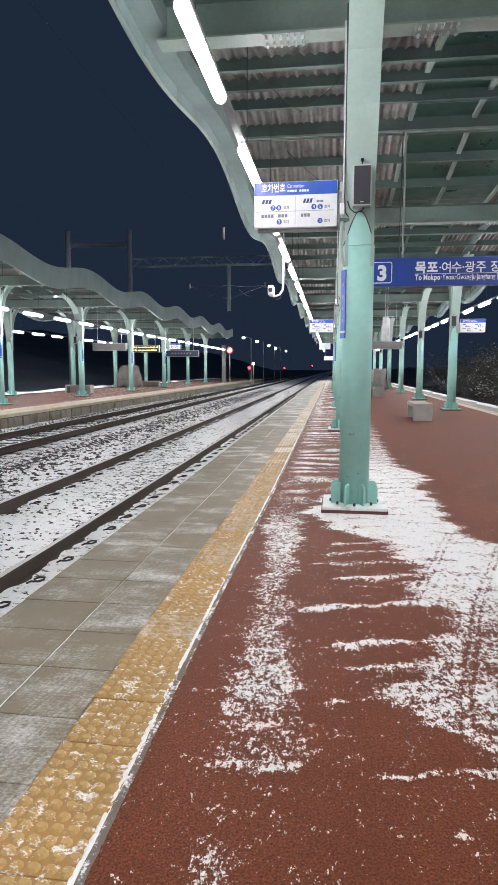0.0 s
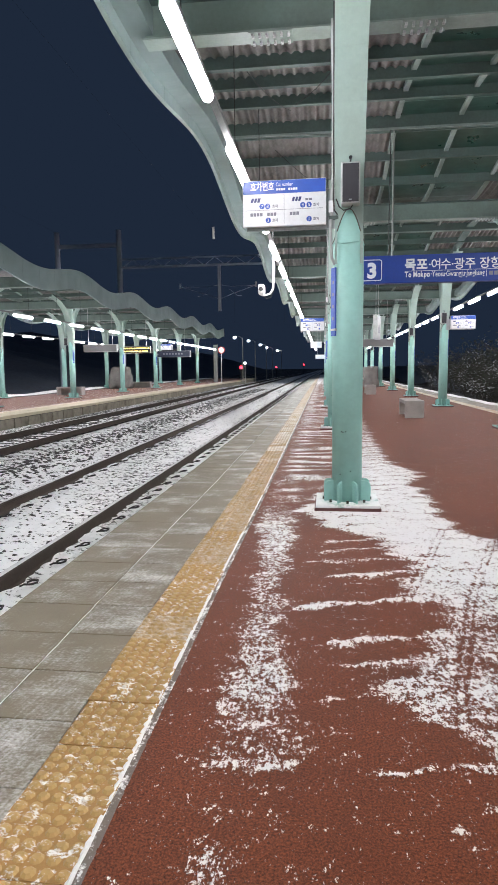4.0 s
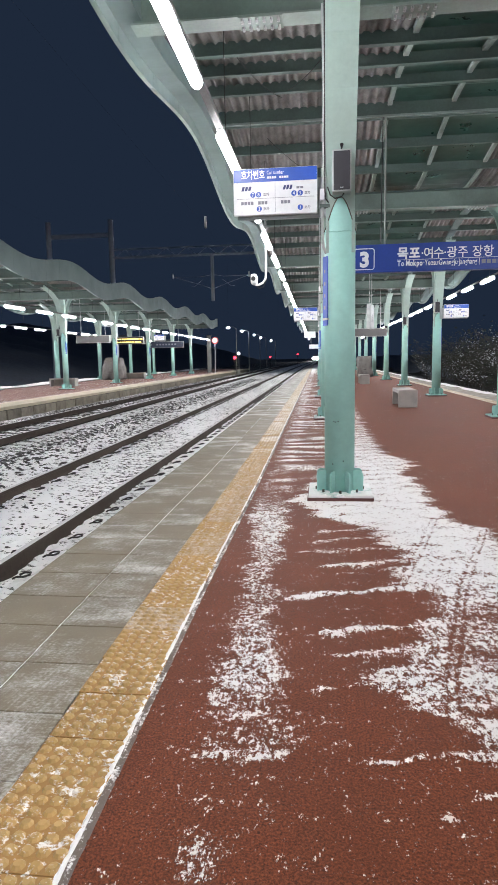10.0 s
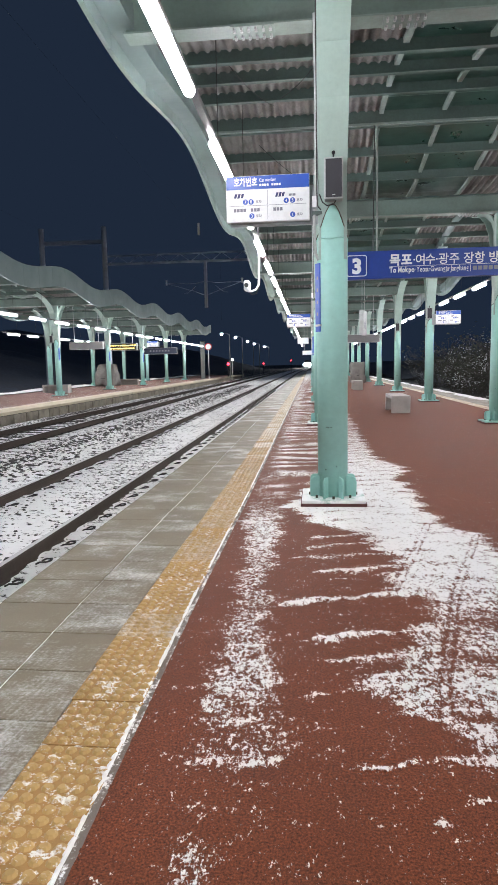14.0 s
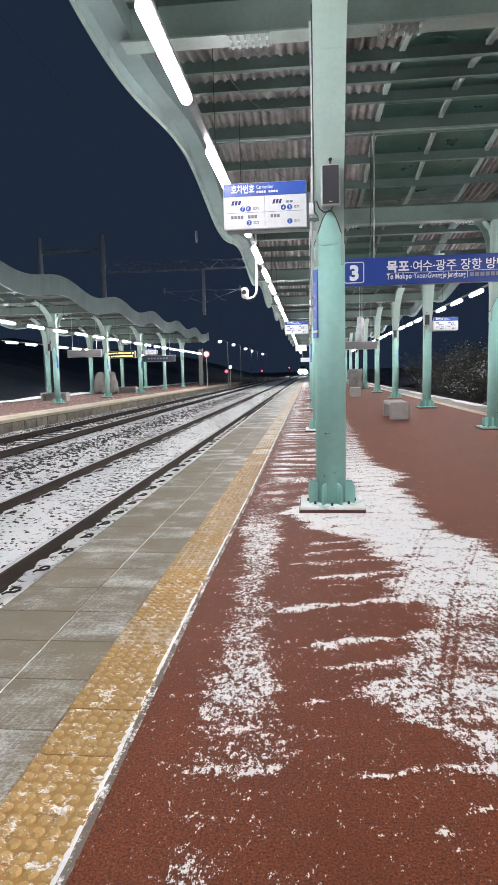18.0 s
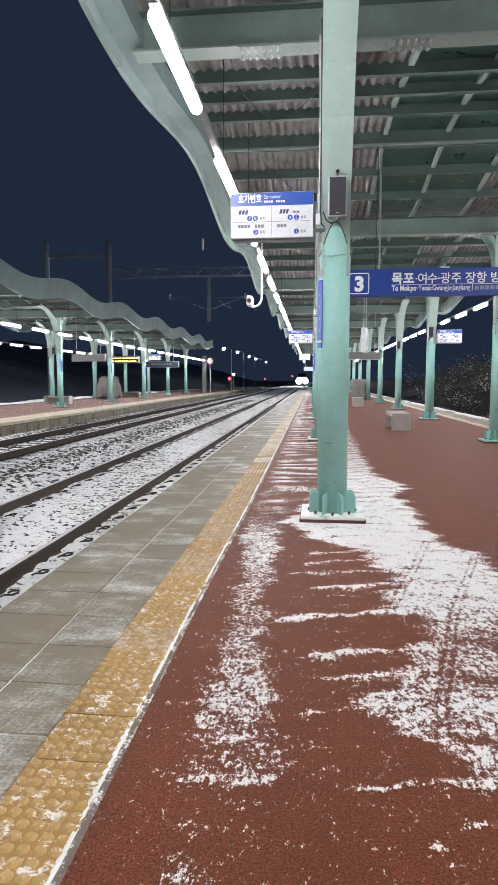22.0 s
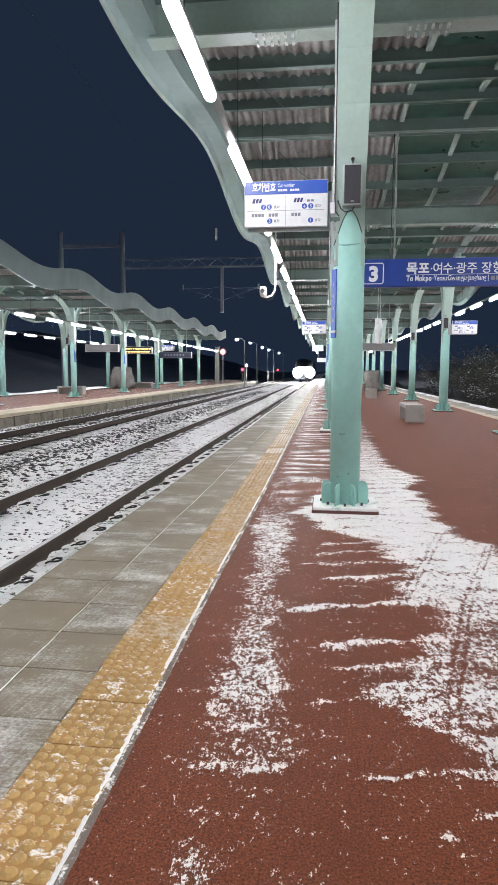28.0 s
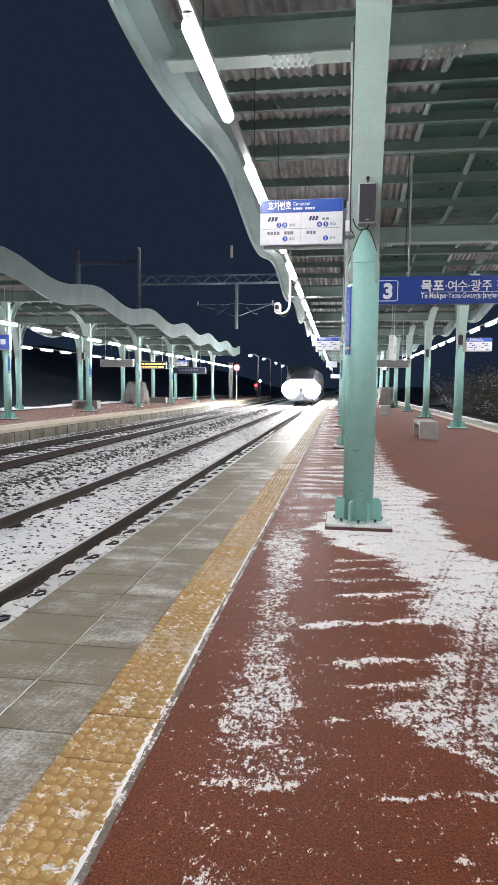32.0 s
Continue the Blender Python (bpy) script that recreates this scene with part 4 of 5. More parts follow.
def car_sign(flip=False):
    """Car-number board held out from a column."""
    s = thing("car_number_sign", 0, 0, 0, "white and blue car number sign board on a column bracket", "sign", "car number signs")
    W, H = 0.795, 0.424
    part("board", boxes((0, W, 0, 0.05, 0, H), bev=0.004), white_paint, s, "white board")
    part("header", boxes((0.004, W - 0.004, -0.003, 0.0, 0.30, H - 0.004)), sign_blue, s, "blue header band")
    xa, xb = (-0.12, W - 0.03) if flip else (0.03, W + 0.12)
    part("bracket", boxes((xa, xb, 0.052, 0.10, -0.03, 0.33), bev=0.004), bracket_grey, s, "grey steel bracket")
    letters("호차번호", 0.085, white_ink, s, facing(0.075, -0.004, 0.335), width=0.225, bold=0.0022)
    letters("Car number", 0.048, white_ink, s, facing(0.32, -0.004, 0.365), width=0.16)
    for i in range(9):
        if i != 4:
            bar(0.322 + i * 0.023, 0.340 + i * 0.023, 0.326, 0.346, white_ink, s, -0.004)
    part("rule", boxes((0.03, W - 0.03, -0.002, 0, 0.149, 0.152)), ink_grey, s)
    part("rule", boxes((W / 2 - 0.0015, W / 2 + 0.0015, -0.002, 0, 0.02, 0.29)), ink_grey, s)
    for x, w in ((0.075, 0.095), (0.47, 0.09)):
        bm = bmesh.new()
        for k in range(3):
            a = x + k * w / 3
            vs = [bm.verts.new(p) for p in ((a, -0.002, 0.222), (a + w / 3 - 0.008, -0.002, 0.222), (a + w / 3 + 0.004, -0.002, 0.262), (a + 0.012, -0.002, 0.262))]
            bm.faces.new(vs)
        part("logo_shape", bm, ink_blue, s, "slanted navy logo shape")
    for i in range(2):
        bar(0.60 + i * 0.035, 0.628 + i * 0.035, 0.225, 0.245, ink_grey, s, -0.002)
    for x0, n in ((0.072, 4), (0.235, 3), (0.452, 3)):
        for i in range(n):
            bar(x0 + i * 0.031, x0 + i * 0.031 + 0.025, 0.095, 0.125, ink_grey, s, -0.002)
    for txt, x, z in (("7", 0.185, 0.185), ("8", 0.24, 0.185), ("4", 0.575, 0.185), ("5", 0.635, 0.185), ("3", 0.245, 0.055), ("1", 0.635, 0.055)):
        d = part("number_disc", cyl((x, 0, z), (x, -0.003, z), 0.025, seg=20), sign_blue, s, "navy number disc")
        letters(txt, 0.042, white_ink, d, facing(x, -0.004, z - 0.0145), align="CENTER")
    for x, z in ((0.283, 0.172), (0.673, 0.172), (0.283, 0.042), (0.673, 0.042)):
        letters("호차", 0.032, ink_grey, s, facing(x, -0.003, z), width=0.056, bold=0.0006)
    return s


bracket_grey = worn("grey_bracket_paint", (0.33, 0.35, 0.36), 0.5)
sg = car_sign()
sg.matrix_basis = pose(-0.798, 5.70, 2.702)
copy_thing(sg, put(-0.80, Y0 + 2 * BAY, 2.62))
sr = car_sign(True)
sr.matrix_basis = put(COL_R + 0.16, Y0 + 2 * BAY - 0.2, 2.58)
copy_thing(sg, pose(-12.8, 47.0, 2.9))


def rounded_frame(x0, x1, z0, z1, r, w):
    """A flat rounded-square outline, w wide, that faces towards -y."""
    bm = bmesh.new()
    rings = []
    for inset in (0.0, w):
        ring = []
        for cx, cz, a0 in ((x1 - r, z1 - r, 0), (x0 + r, z1 - r, 90), (x0 + r, z0 + r, 180), (x1 - r, z0 + r, 270)):
            for k in range(5):
                a = radians(a0 + 22.5 * k)
                ring.append((cx + (r - inset) * math.cos(a), cz + (r - inset) * math.sin(a)))
        rings.append(ring)
    lay = [[bm.verts.new((x, y, z)) for x, z in ring] for ring in rings for y in (-0.004, 0.0)]
    n = len(rings[0])
    for i in range(n):
        j = (i + 1) % n
        for a, b in ((0, 2), (2, 3), (3, 1), (1, 0)):
            bm.faces.new((lay[a][i], lay[a][j], lay[b][j], lay[b][i]))
    bmesh.ops.recalc_face_normals(bm, faces=bm.faces[:])
    return bm


def spelled(body, size, material, parent, x, z, width, bold):
    """A word set letter by letter, each a piece of its own, to a given width."""
    made, pen = [], 0.0
    for ch in body:
        if ch == " ":
            pen += 0.3 * size
            continue
        ob = letters(ch, size, material, parent, Matrix(), bold=bold)
        lo, hi = min(v.co.x for v in ob.data.vertices), max(v.co.x for v in ob.data.vertices)
        ob.data.transform(Matrix.Translation((-lo, 0, 0)))
        made.append((ob, pen))
        pen += hi - lo + 0.07 * size
    k = width / (pen - 0.07 * size)
    for ob, at in made:
        ob.data.transform(Matrix.Diagonal((k, 1, 1, 1)))
        ob.matrix_basis = facing(x + at * k, -0.004, z)


# hanging blue platform sign
BS = thing("platform_sign", 0.33, 10.0, 2.682, "blue hanging platform sign with number three and destinations", "sign")
part("board", boxes((0, 3.1, 0, 0.12, 0, 0.39), bev=0.004), deep_blue, BS, "deep blue board")
part("number_frame", rounded_frame(0.2, 0.485, 0.04, 0.34, 0.035, 0.012), white_ink, BS, "white rounded square outline")
letters("3", 0.285, white_ink, BS, facing(0.343, -0.004, 0.088), align="CENTER", bold=0.013)
spelled("목포", 0.175, white_ink, BS, 0.805, 0.19, 0.315, 0.0065)
spelled("·여수·광주 장항 방면", 0.165, white_ink, BS, 1.14, 0.19, 1.31, 0.0015)
part("rule", boxes((0.805, 2.5, -0.003, 0, 0.161, 0.166)), white_ink, BS)
spelled("To Mokpo", 0.105, white_ink, BS, 0.805, 0.08, 0.35, 0.0035)
spelled("·Yeosu·Gwangju·Janghang", 0.105, white_ink, BS, 1.17, 0.08, 0.735, 0.0005)
bar(1.93, 1.936, 0.065, 0.155, white_ink, BS, -0.002)
for i in range(9):
    bar(1.965 + i * 0.072, 2.02 + i * 0.072, 0.08, 0.135, ink_grey, BS, -0.002)
BS.scale = (1.118,) * 3
for x in (0.63, 2.5):
    part("hanger_rod", cyl((x, 0.06, 0.385), (x, 0.06, 2.15), 0.013, seg=8), rod_paint, BS, "thin steel rod")
    part("hanger_rod", cyl((x - 0.055, 0.06, 0.385), (x - 0.04, 0.06, 2.15), 0.007, seg=6), dark_metal, BS, "dark cable")

# ---- things on the columns ----


def speaker():
    s = thing("loudspeaker", 0, 0, 0, "grey wall loudspeaker with dark grille on a column", "loudspeaker", "column loudspeakers")
    part("case", boxes((-0.083, 0.083, 0, 0.12, 0, 0.355), bev=0.008), grey_case, s, "pale grey case")
    part("grille", boxes((-0.071, 0.071, -0.006, 0.0, 0.014, 0.34), bev=0.002), black_cloth, s, "dark grille")
    part("badge", boxes((-0.014, 0.014, -0.009, -0.006, 0.03, 0.036)), galv, s)
    part("hook", pipe([(0, 0.08, 0.355), (0, 0.05, 0.41), (0, 0.12, 0.42)], 0.016, 8), dark_metal, s, "dark mounting hook")
    part("lead", pipe([(0.02, 0.06, 0.0), (0.0, 0.05, -0.035), (-0.06, 0.05, -0.045), (-0.1, 0.06, -0.01), (-0.125, 0.07, 0.06)], 0.006, 6), cable, s, "black lead")
    return s


sp = speaker()
sp.matrix_basis = pose(0.214, Y0 - 0.37, 2.79)
for k in range(2, 7):
    copy_thing(sp, put(COL_R - 0.06, Y0 - 0.29 + BAY * k, 2.75))
for k in range(1, 4):
    copy_thing(sp, put(COL_L + 0.0, Y0 - 0.29 + BAY * k, 2.845))
for k in range(2, 7):
    copy_thing(sp, put(COL_R + OPP_DX - 0.2, Y0 + OPP_DY - 0.22 + BAY * k, 2.6))


def name_banner():
    b = thing("name_banner", 0, 0, 0, "narrow blue name banner strapped to a column", "sign", "column name banners")
    part("plate", boxes((-0.006, 0.006, -0.04, 0.04, 0, 0.63), bev=0.002), sign_blue, b, "blue plate")
    for i in range(4):
        for f in (-1, 1):
            part("text_bar", boxes((f * 0.007 - 0.001, f * 0.007 + 0.001, -0.009, 0.009, 0.15 + i * 0.11, 0.18 + i * 0.11)), ink_grey, b)
    part("strap", boxes((-0.008, 0.02, -0.045, 0.045, 0.05, 0.07)), galv, b, "steel strap")
    return b


nb = name_banner()
nb.matrix_basis = pose(COL_L - 0.145, Y0 - 0.15, 1.64, 0, 0, 30)
for k in (2, 4):
    copy_thing(nb, put(COL_L - 0.135, Y0 - 0.075 + BAY * k, 1.64, 0, 0, 30))
for k in (2, 3, 4, 5):
    copy_thing(nb, put(COL_R + 0.128, Y0 - 0.06 + BAY * k, 1.63, 0, 0, -12))
    copy_thing(nb, put(COL_R + OPP_DX + 0.115, Y0 + OPP_DY - 0.08 + BAY * k, 1.75, 0, 0, -30))

# conduits beside the main column
CD = thing("conduit", COL_L - 0.165, Y0 - 0.18, 0, "grey conduit pipe running up a column", "pipe", "column conduits")
part("tube", pipe([(0.03, 0.03, 2.3), (0.0, 0.02, 2.36), (-0.01, 0.0, 2.6), (0.01, -0.02, 3.1), (0.01, -0.12, 3.75), (0.0, -0.25, 4.3)], 0.015, 8), grey_case, CD, "pale grey tube")
part("junction_box", boxes((-0.03, 0.012, -0.045, 0.0, 2.76, 2.86), bev=0.006), white_paint, CD, "small white junction box")
part("lead", pipe([(0.05, -0.1, 2.72), (0.02, -0.09, 2.76), (0.012, -0.07, 2.9), (0.012, -0.08, 3.2), (0.014, -0.16, 3.65), (0.012, -0.24, 3.98), (0.01, -0.36, 4.38)], 0.006, 6), cable, CD, "black lead")
part("clamp", boxes((-0.03, 0.06, -0.02, 0.03, 2.7, 2.73)), steel_green, CD)
for k in range(1, 5):
    copy_thing(CD, put(COL_L - 0.165, Y0 - 0.1 + BAY * k, 0))

# ---- camera on a bent pole ----
CC = thing("security_camera", -1.3, 12.6, 2.85, "white security camera on a bent pole under the canopy edge", "camera")
part("pole", pipe([(0.2, 0, 1.9), (0.2, 0, 0.25), (0.19, 0, 0.12), (0.13, 0, 0.03), (0.05, 0, 0.0), (-0.02, 0, 0.0)], 0.022, 10), white_paint, CC, "white bent pole")
bm = boxes((-0.1, 0.02, -0.2, 0.12, 0.0, 0.2), bev=0.03)
part("camera_body", bm, white_paint, CC, "white camera housing")
part("lens", cyl((-0.04, -0.2, 0.1), (-0.04, -0.225, 0.1), 0.045, seg=16), dark_metal, CC, "dark lens")
part("lead", pipe([(-0.02, 0.05, 0.0), (0.05, 0.04, -0.07), (0.14, 0.03, -0.04), (0.21, 0.0, 0.1)], 0.009, 6), cable, CC, "hanging black lead")

# ---- loose cables under the roof ----
for x0, y0, x1, y1 in ((-0.5, 9.2, 0.2, 7.2), (-1.0, 7.4, -0.55, 9.4), (0.25, 13.0, -0.9, 10.8)):
    LC = thing("roof_cable", 0, 0, 0, "thin dark cable slung under the canopy roof", "cable", "roof cables")
    za, zb = ROOF + wave(y0 - Y0) - 0.08, ROOF + wave(y1 - Y0) - 0.08
    part("cable", pipe([(x0 + (x1 - x0) * t / 8, y0 + (y1 - y0) * t / 8, za + (zb - za) * t / 8 - 0.3 * (t / 8) * (1 - t / 8)) for t in range(9)], 0.005, 6), cable, LC)

# ---- benches and covered things ----


def bench():
    b = thing("bench", 0, 0, 0, "pale concrete bench with slab ends on the platform", "bench", "concrete benches")
    part("seat", boxes((0.0, 0.49, 0.102, 1.398, 0.37, 0.46), bev=0.01), bench_mat, b, "thick seat slab")
    for y in (0.0, 1.4):
        part("end_slab", boxes((0.0, 0.49, y, y + 0.1, 0, 0.462), bev=0.01), bench_mat, b, "concrete end slab")
    part("back_slab", boxes((0.41, 0.48, 0.102, 1.398, 0, 0.37)), bench_mat, b)
    return b


b0 = bench()
b0.matrix_basis = put(2.12, 16.4, 0)
copy_thing(b0, put(2.1, 31.4, 0))
copy_thing(b0, put(2.3, 47.0, 0))
copy_thing(b0, put(-13.45, 33.2, 0, 0, 0, 90))
copy_thing(b0, put(-13.25, 46.6, 0, 0, 0, 90))


def covered(name, w, d, h, seed):
    t = thing(name, 0, 0, 0, "bulky equipment wrapped in creased grey-brown tarpaulin", "covered equipment", "wrapped equipment")
    bm = bmesh.new()
    bmesh.ops.create_cube(bm, size=1)
    bmesh.ops.subdivide_edges(bm, edges=bm.edges[:], cuts=9, use_grid_fill=True)
    for v in bm.verts:
        p = v.co.copy()
        p *= 0.5 / (abs(p.x) ** 8 + abs(p.y) ** 8 + abs(p.z) ** 8) ** 0.125
        k = 1 - 0.22 * (p.z + 0.5) ** 3
        q = Vector((p.x * k, p.y * k, p.z))
        n = noise.noise(Vector((p.x * 3 + seed, p.y * 3, p.z * 2)))
        n2 = noise.noise(Vector((p.x * 9 + seed, p.y * 9, p.z * 3)))
        q *= 1 + 0.3 * n + 0.1 * n2
        q.z = max(-0.5, min(0.52, q.z))
        v.co = (q.x * w, q.y * d, (q.z + 0.5) * h)
    part("cover", bm, tarp, t, smooth=True)
    part("cord", pipe([(0.5 * w * math.cos(a / 6 * math.pi) * 1.0, 0.52 * d * math.sin(a / 6 * math.pi), 0.35 * h + 0.04 * math.sin(a)) for a in range(13)], 0.012, 5), cable, t, "dark cord")
    return t


cv = covered("wrapped_equipment", 1.05, 1.3, 1.4, 3)
cv.matrix_basis = put(3.2, 43.6, 0)
c2 = covered("wrapped_equipment", 1.5, 1.3, 1.6, 5)
c2.matrix_basis = put(-14.95, 44.6, 0)

# ---- hanging boards ----


def hung_board(name, x, y, z, w, h, d, face, label, phase=0.0, rz=0):
    rods = ROOF + 0.02 + wave(y - Y0 - phase) - z - h
    t = thing(name, x, y, z, label, "sign", rz=rz)
    part("case", boxes((-w / 2, w / 2, -d / 2, d / 2, 0, h), bev=0.006), galv, t, "grey metal case")
    for s in (-1, 1):
        part("face", boxes((-w / 2 + 0.02, w / 2 - 0.02, s * (d / 2 + 0.002) - 0.002, s * (d / 2 + 0.002) + 0.002, 0.02, h - 0.02)), face, t)
        part("hanger_rod", cyl((s * w * 0.36, 0, h), (s * w * 0.36, 0, h + rods), 0.012, seg=6), galv, t)
    return t


grey_face = plain("blank_grey_face", (0.2, 0.2, 0.2), 0.5)
hung_board("display_board", 2.2, 33.5, 2.42, 2.4, 0.42, 0.2, grey_face, "blank grey display board hung under the canopy")
pb = hung_board("lit_sign_box", 1.93, 25.2, 2.45, 0.75, 0.95, 0.16, plain("dull_white_face", (0.45, 0.47, 0.48), 0.5), "white lit sign box hung from two rods", rz=76)
for i in range(3):
    part("mark", boxes((-0.2 + i * 0.15, -0.12 + i * 0.15, -0.086, -0.083, 0.25, 0.5 + 0.06 * i)), ink_grey, pb)
hung_board("lit_sign_box", -0.85, 45.0, 2.78, 0.8, 0.45, 0.15, sign_glow, "white lit sign box under the canopy edge")
hung_board("lit_sign_box", -0.5, 52.0, 2.1, 1.1, 0.35, 0.15, sign_glow, "white lit sign box under the canopy")
hung_board("display_board", -13.15, 35.0, 2.43, 2.0, 0.42, 0.25, grey_face, "blank grey display board hung under the canopy", OPP_DY)
led = hung_board("led_display", -13.1, 41.5, 2.5, 2.15, 0.48, 0.25, plain("led_black", (0.01, 0.01, 0.012), 0.4), "dark display board with glowing amber text rows", OPP_DY)
for r in range(2):
    xx = -0.98
    rr = random.Random(5 + r)
    while xx < 0.9:
        w = 0.05 + 0.09 * rr.random()
        part("text_bar", boxes((xx, xx + w, -0.136, -0.132, 0.09 + 0.2 * r, 0.17 + 0.2 * r)), amber_glow, led, "glowing amber text bar")
        xx += w + 0.03 + 0.05 * (rr.random() > 0.7)
ar = hung_board("direction_sign", -12.7, 50.0, 2.38, 3.1, 0.5, 0.2, plain("navy_slate_face", (0.02, 0.03, 0.06), 0.4), "dark blue hanging direction sign with white arrow", OPP_DY)
letters("←", 0.4, white_ink, ar, facing(-1.45, -0.106, 0.12), name="arrow")
for i in range(7):
    bar(-0.7 + i * 0.25, -0.57 + i * 0.25, 0.2, 0.32, ink_grey, ar, -0.106)
st = hung_board("name_sign", -12.92, 21.4, 2.6, 1.4, 0.58, 0.16, sign_blue, "blue hanging station name sign", OPP_DY)
for i in range(3):
    bar(-0.2 + i * 0.27, 0.0 + i * 0.27, 0.2, 0.4, white_ink, st, -0.086)
NS = thing("speed_sign", -10.9, 63.5, 2.95, "round white sign with a red rim", "sign")
part("disc", cyl((0, 0, 0.35), (0, 0.02, 0.35), 0.36, seg=24), red_paint, NS, "red rim")
part("face", cyl((0, -0.004, 0.35), (0, 0.0, 0.35), 0.27, seg=24), sign_glow, NS, "white lit face")
part("post", cyl((0, 0.05, -2.95), (0, 0.05, 0.6), 0.04, seg=8), galv, NS)

# ---- masts, street lamps and signals ----


def mast(x, y, h):
    m = thing("catenary_mast", x, y, -0.7, "grey tubular steel catenary mast", "mast", "catenary masts")
    part("tube", cyl((0, 0, 0), (0, 0, h), 0.26, 0.235, seg=14), mast_mat, m, smooth=False)
    part("cap", cyl((0, 0, h), (0, 0, h + 0.06), 0.27, 0.15, seg=14), mast_mat, m)
    part("foot_flange", cyl((0, 0, 0), (0, 0, 0.08), 0.42, seg=14), mast_mat, m)
    return m


mast_mat = worn("grey_mast_steel", (0.32, 0.37, 0.44), 0.6, 0.0)
mast(-19.0, 56.4, 14.7)
mast(-24.9, 56.4, 14.7)
XB = thing("mast_beam", -21.95, 56.4, 12.55, "horizontal steel beam between two catenary masts", "beam")
part("chord", boxes((-2.72, 2.72, -0.14, 0.14, 0, 0.34), bev=0.02), mast_mat, XB)
for s in (-1, 1):
    part("end_plate", boxes((s * 2.74 - 0.02, s * 2.74 + 0.02, -0.2, 0.2, -0.08, 0.42)), mast_mat, XB)
mast(17.8, 56.4, 14.7)
GB = thing("portal_beam", 0, 56.4, 10.62, "long lattice portal beam over the tracks", "beam")
for y, z in ((-0.22, 0), (0.22, 0), (0, 0.72)):
    part("chord", boxes((-18.77, 17.57, y - 0.06, y + 0.06, z, z + 0.12)), mast_mat, GB)
bm = bmesh.new()
for i in range(38):
    add_cyl(bm, (-18.7 + i * 0.95, 0, 0.06 + 0.7 * (i % 2)), (-18.7 + (i + 1) * 0.95, 0, 0.06 + 0.7 * ((i + 1) % 2)), 0.03, seg=5)
part("lacing", bm, mast_mat, GB, "zigzag lacing bars", kind="stuff")
DP = thing("drop_post", -9.75, 56.4, 6.6, "hanging steel drop post with overhead line brackets", "overhead line")
part("post", boxes((-0.13, 0.13, -0.13, 0.13, 0, 4.03), bev=0.02), mast_mat, DP)
for s, x1 in ((-1, 3.6), (1, 3.3)):
    part("bracket_tube", pipe([(s * 0.13, 0, 2.3), (s * 1.0, 0, 2.15), (s * x1, 0, 2.2)], 0.025, 6), mast_mat, DP)
    part("bracket_tube", pipe([(s * 0.13, 0, 1.1), (s * 1.2, 0, 1.5), (s * x1, 0, 2.2)], 0.025, 6), mast_mat, DP)
    part("steady_arm", pipe([(s * 0.9, 0, 1.9), (s * 1.6, 0, 1.35), (s * 2.0, 0, 1.3)], 0.02, 6), mast_mat, DP)
    part("insulator", cyl((s * x1, -0.02, 2.05), (s * x1, -0.02, 2.5), 0.08, seg=10), white_paint if s < 0 else grey_case, DP, "ribbed insulator")
for tx in (TRACK, TRACK2):
    W = thing("overhead_wire", tx, 0, 5.45, "thin dark overhead wires above a track", "wire", "overhead wires")
    part("contact_wire", run((-0.0006, 0.0006, -6, 700, 0, 0.0012)), wire_mat, W)
    part("dropper", cyl((float(sk(56.2)), 56.18, 0), (float(sk(56.2)), 56.18, 5.2), 0.004, seg=4), wire_mat, W)
    if tx == TRACK:
        part("insulator", cyl((float(sk(19.5)), 19.5, -0.01), (float(sk(19.5)), 19.5, 0.33), 0.036, seg=10), grey_case, W, "pale insulator clipped to the wire")
        part("clamp", boxes((float(sk(19.5)) - 0.03, float(sk(19.5)) + 0.03, 19.47, 19.53, -0.03, 0.01)), rod_paint, W)
EP = thing("utility_post", -11.95, 66, -0.7, "dark square post standing at the end of the opposite platform", "post")
part("post", boxes((-0.2, 0.2, -0.2, 0.2, 0, 4.6), bev=0.02), rod_paint, EP)
part("cap", boxes((-0.24, 0.24, -0.24, 0.24, 4.6, 4.66)), dark_metal, EP)


def street_lamp(x, y, h):
    s = thing("street_lamp", x, y, -0.7, "slim street lamp with a bright white head", "street lamp", "street lamps along the line")
    part("post", cyl((0, 0, 0), (0, 0, h + 0.7), 0.06, 0.04, seg=8), rod_paint, s)
    part("bracket", pipe([(0, 0, h + 0.6), (-0.3, 0, h + 0.85), (-0.9, 0, h + 0.85)], 0.025, 6), rod_paint, s)
    part("head", boxes((-1.1, -0.7, -0.14, 0.14, h + 0.84, h + 0.92), bev=0.02), rod_paint, s, "grey lamp head")
    bm = bmesh.new()
    bmesh.ops.create_uvsphere(bm, u_segments=12, v_segments=8, radius=0.15)
    bmesh.ops.transform(bm, verts=bm.verts[:], matrix=Matrix.Translation((-0.9, 0, h + 0.78)) @ Matrix.Diagonal((1.1, 1, 0.9, 1)))
    part("diffuser", bm, white_glow, s, "glowing diffuser", smooth=True)
    return s


for x, y, h in ((-9.7, 71.0, 4.85), (-9.7, 83.3, 5.0), (-9.7, 98.3, 5.0), (-9.7, 109, 4.95), (-9.6, 130, 5.0)):
    street_lamp(x, y, h)


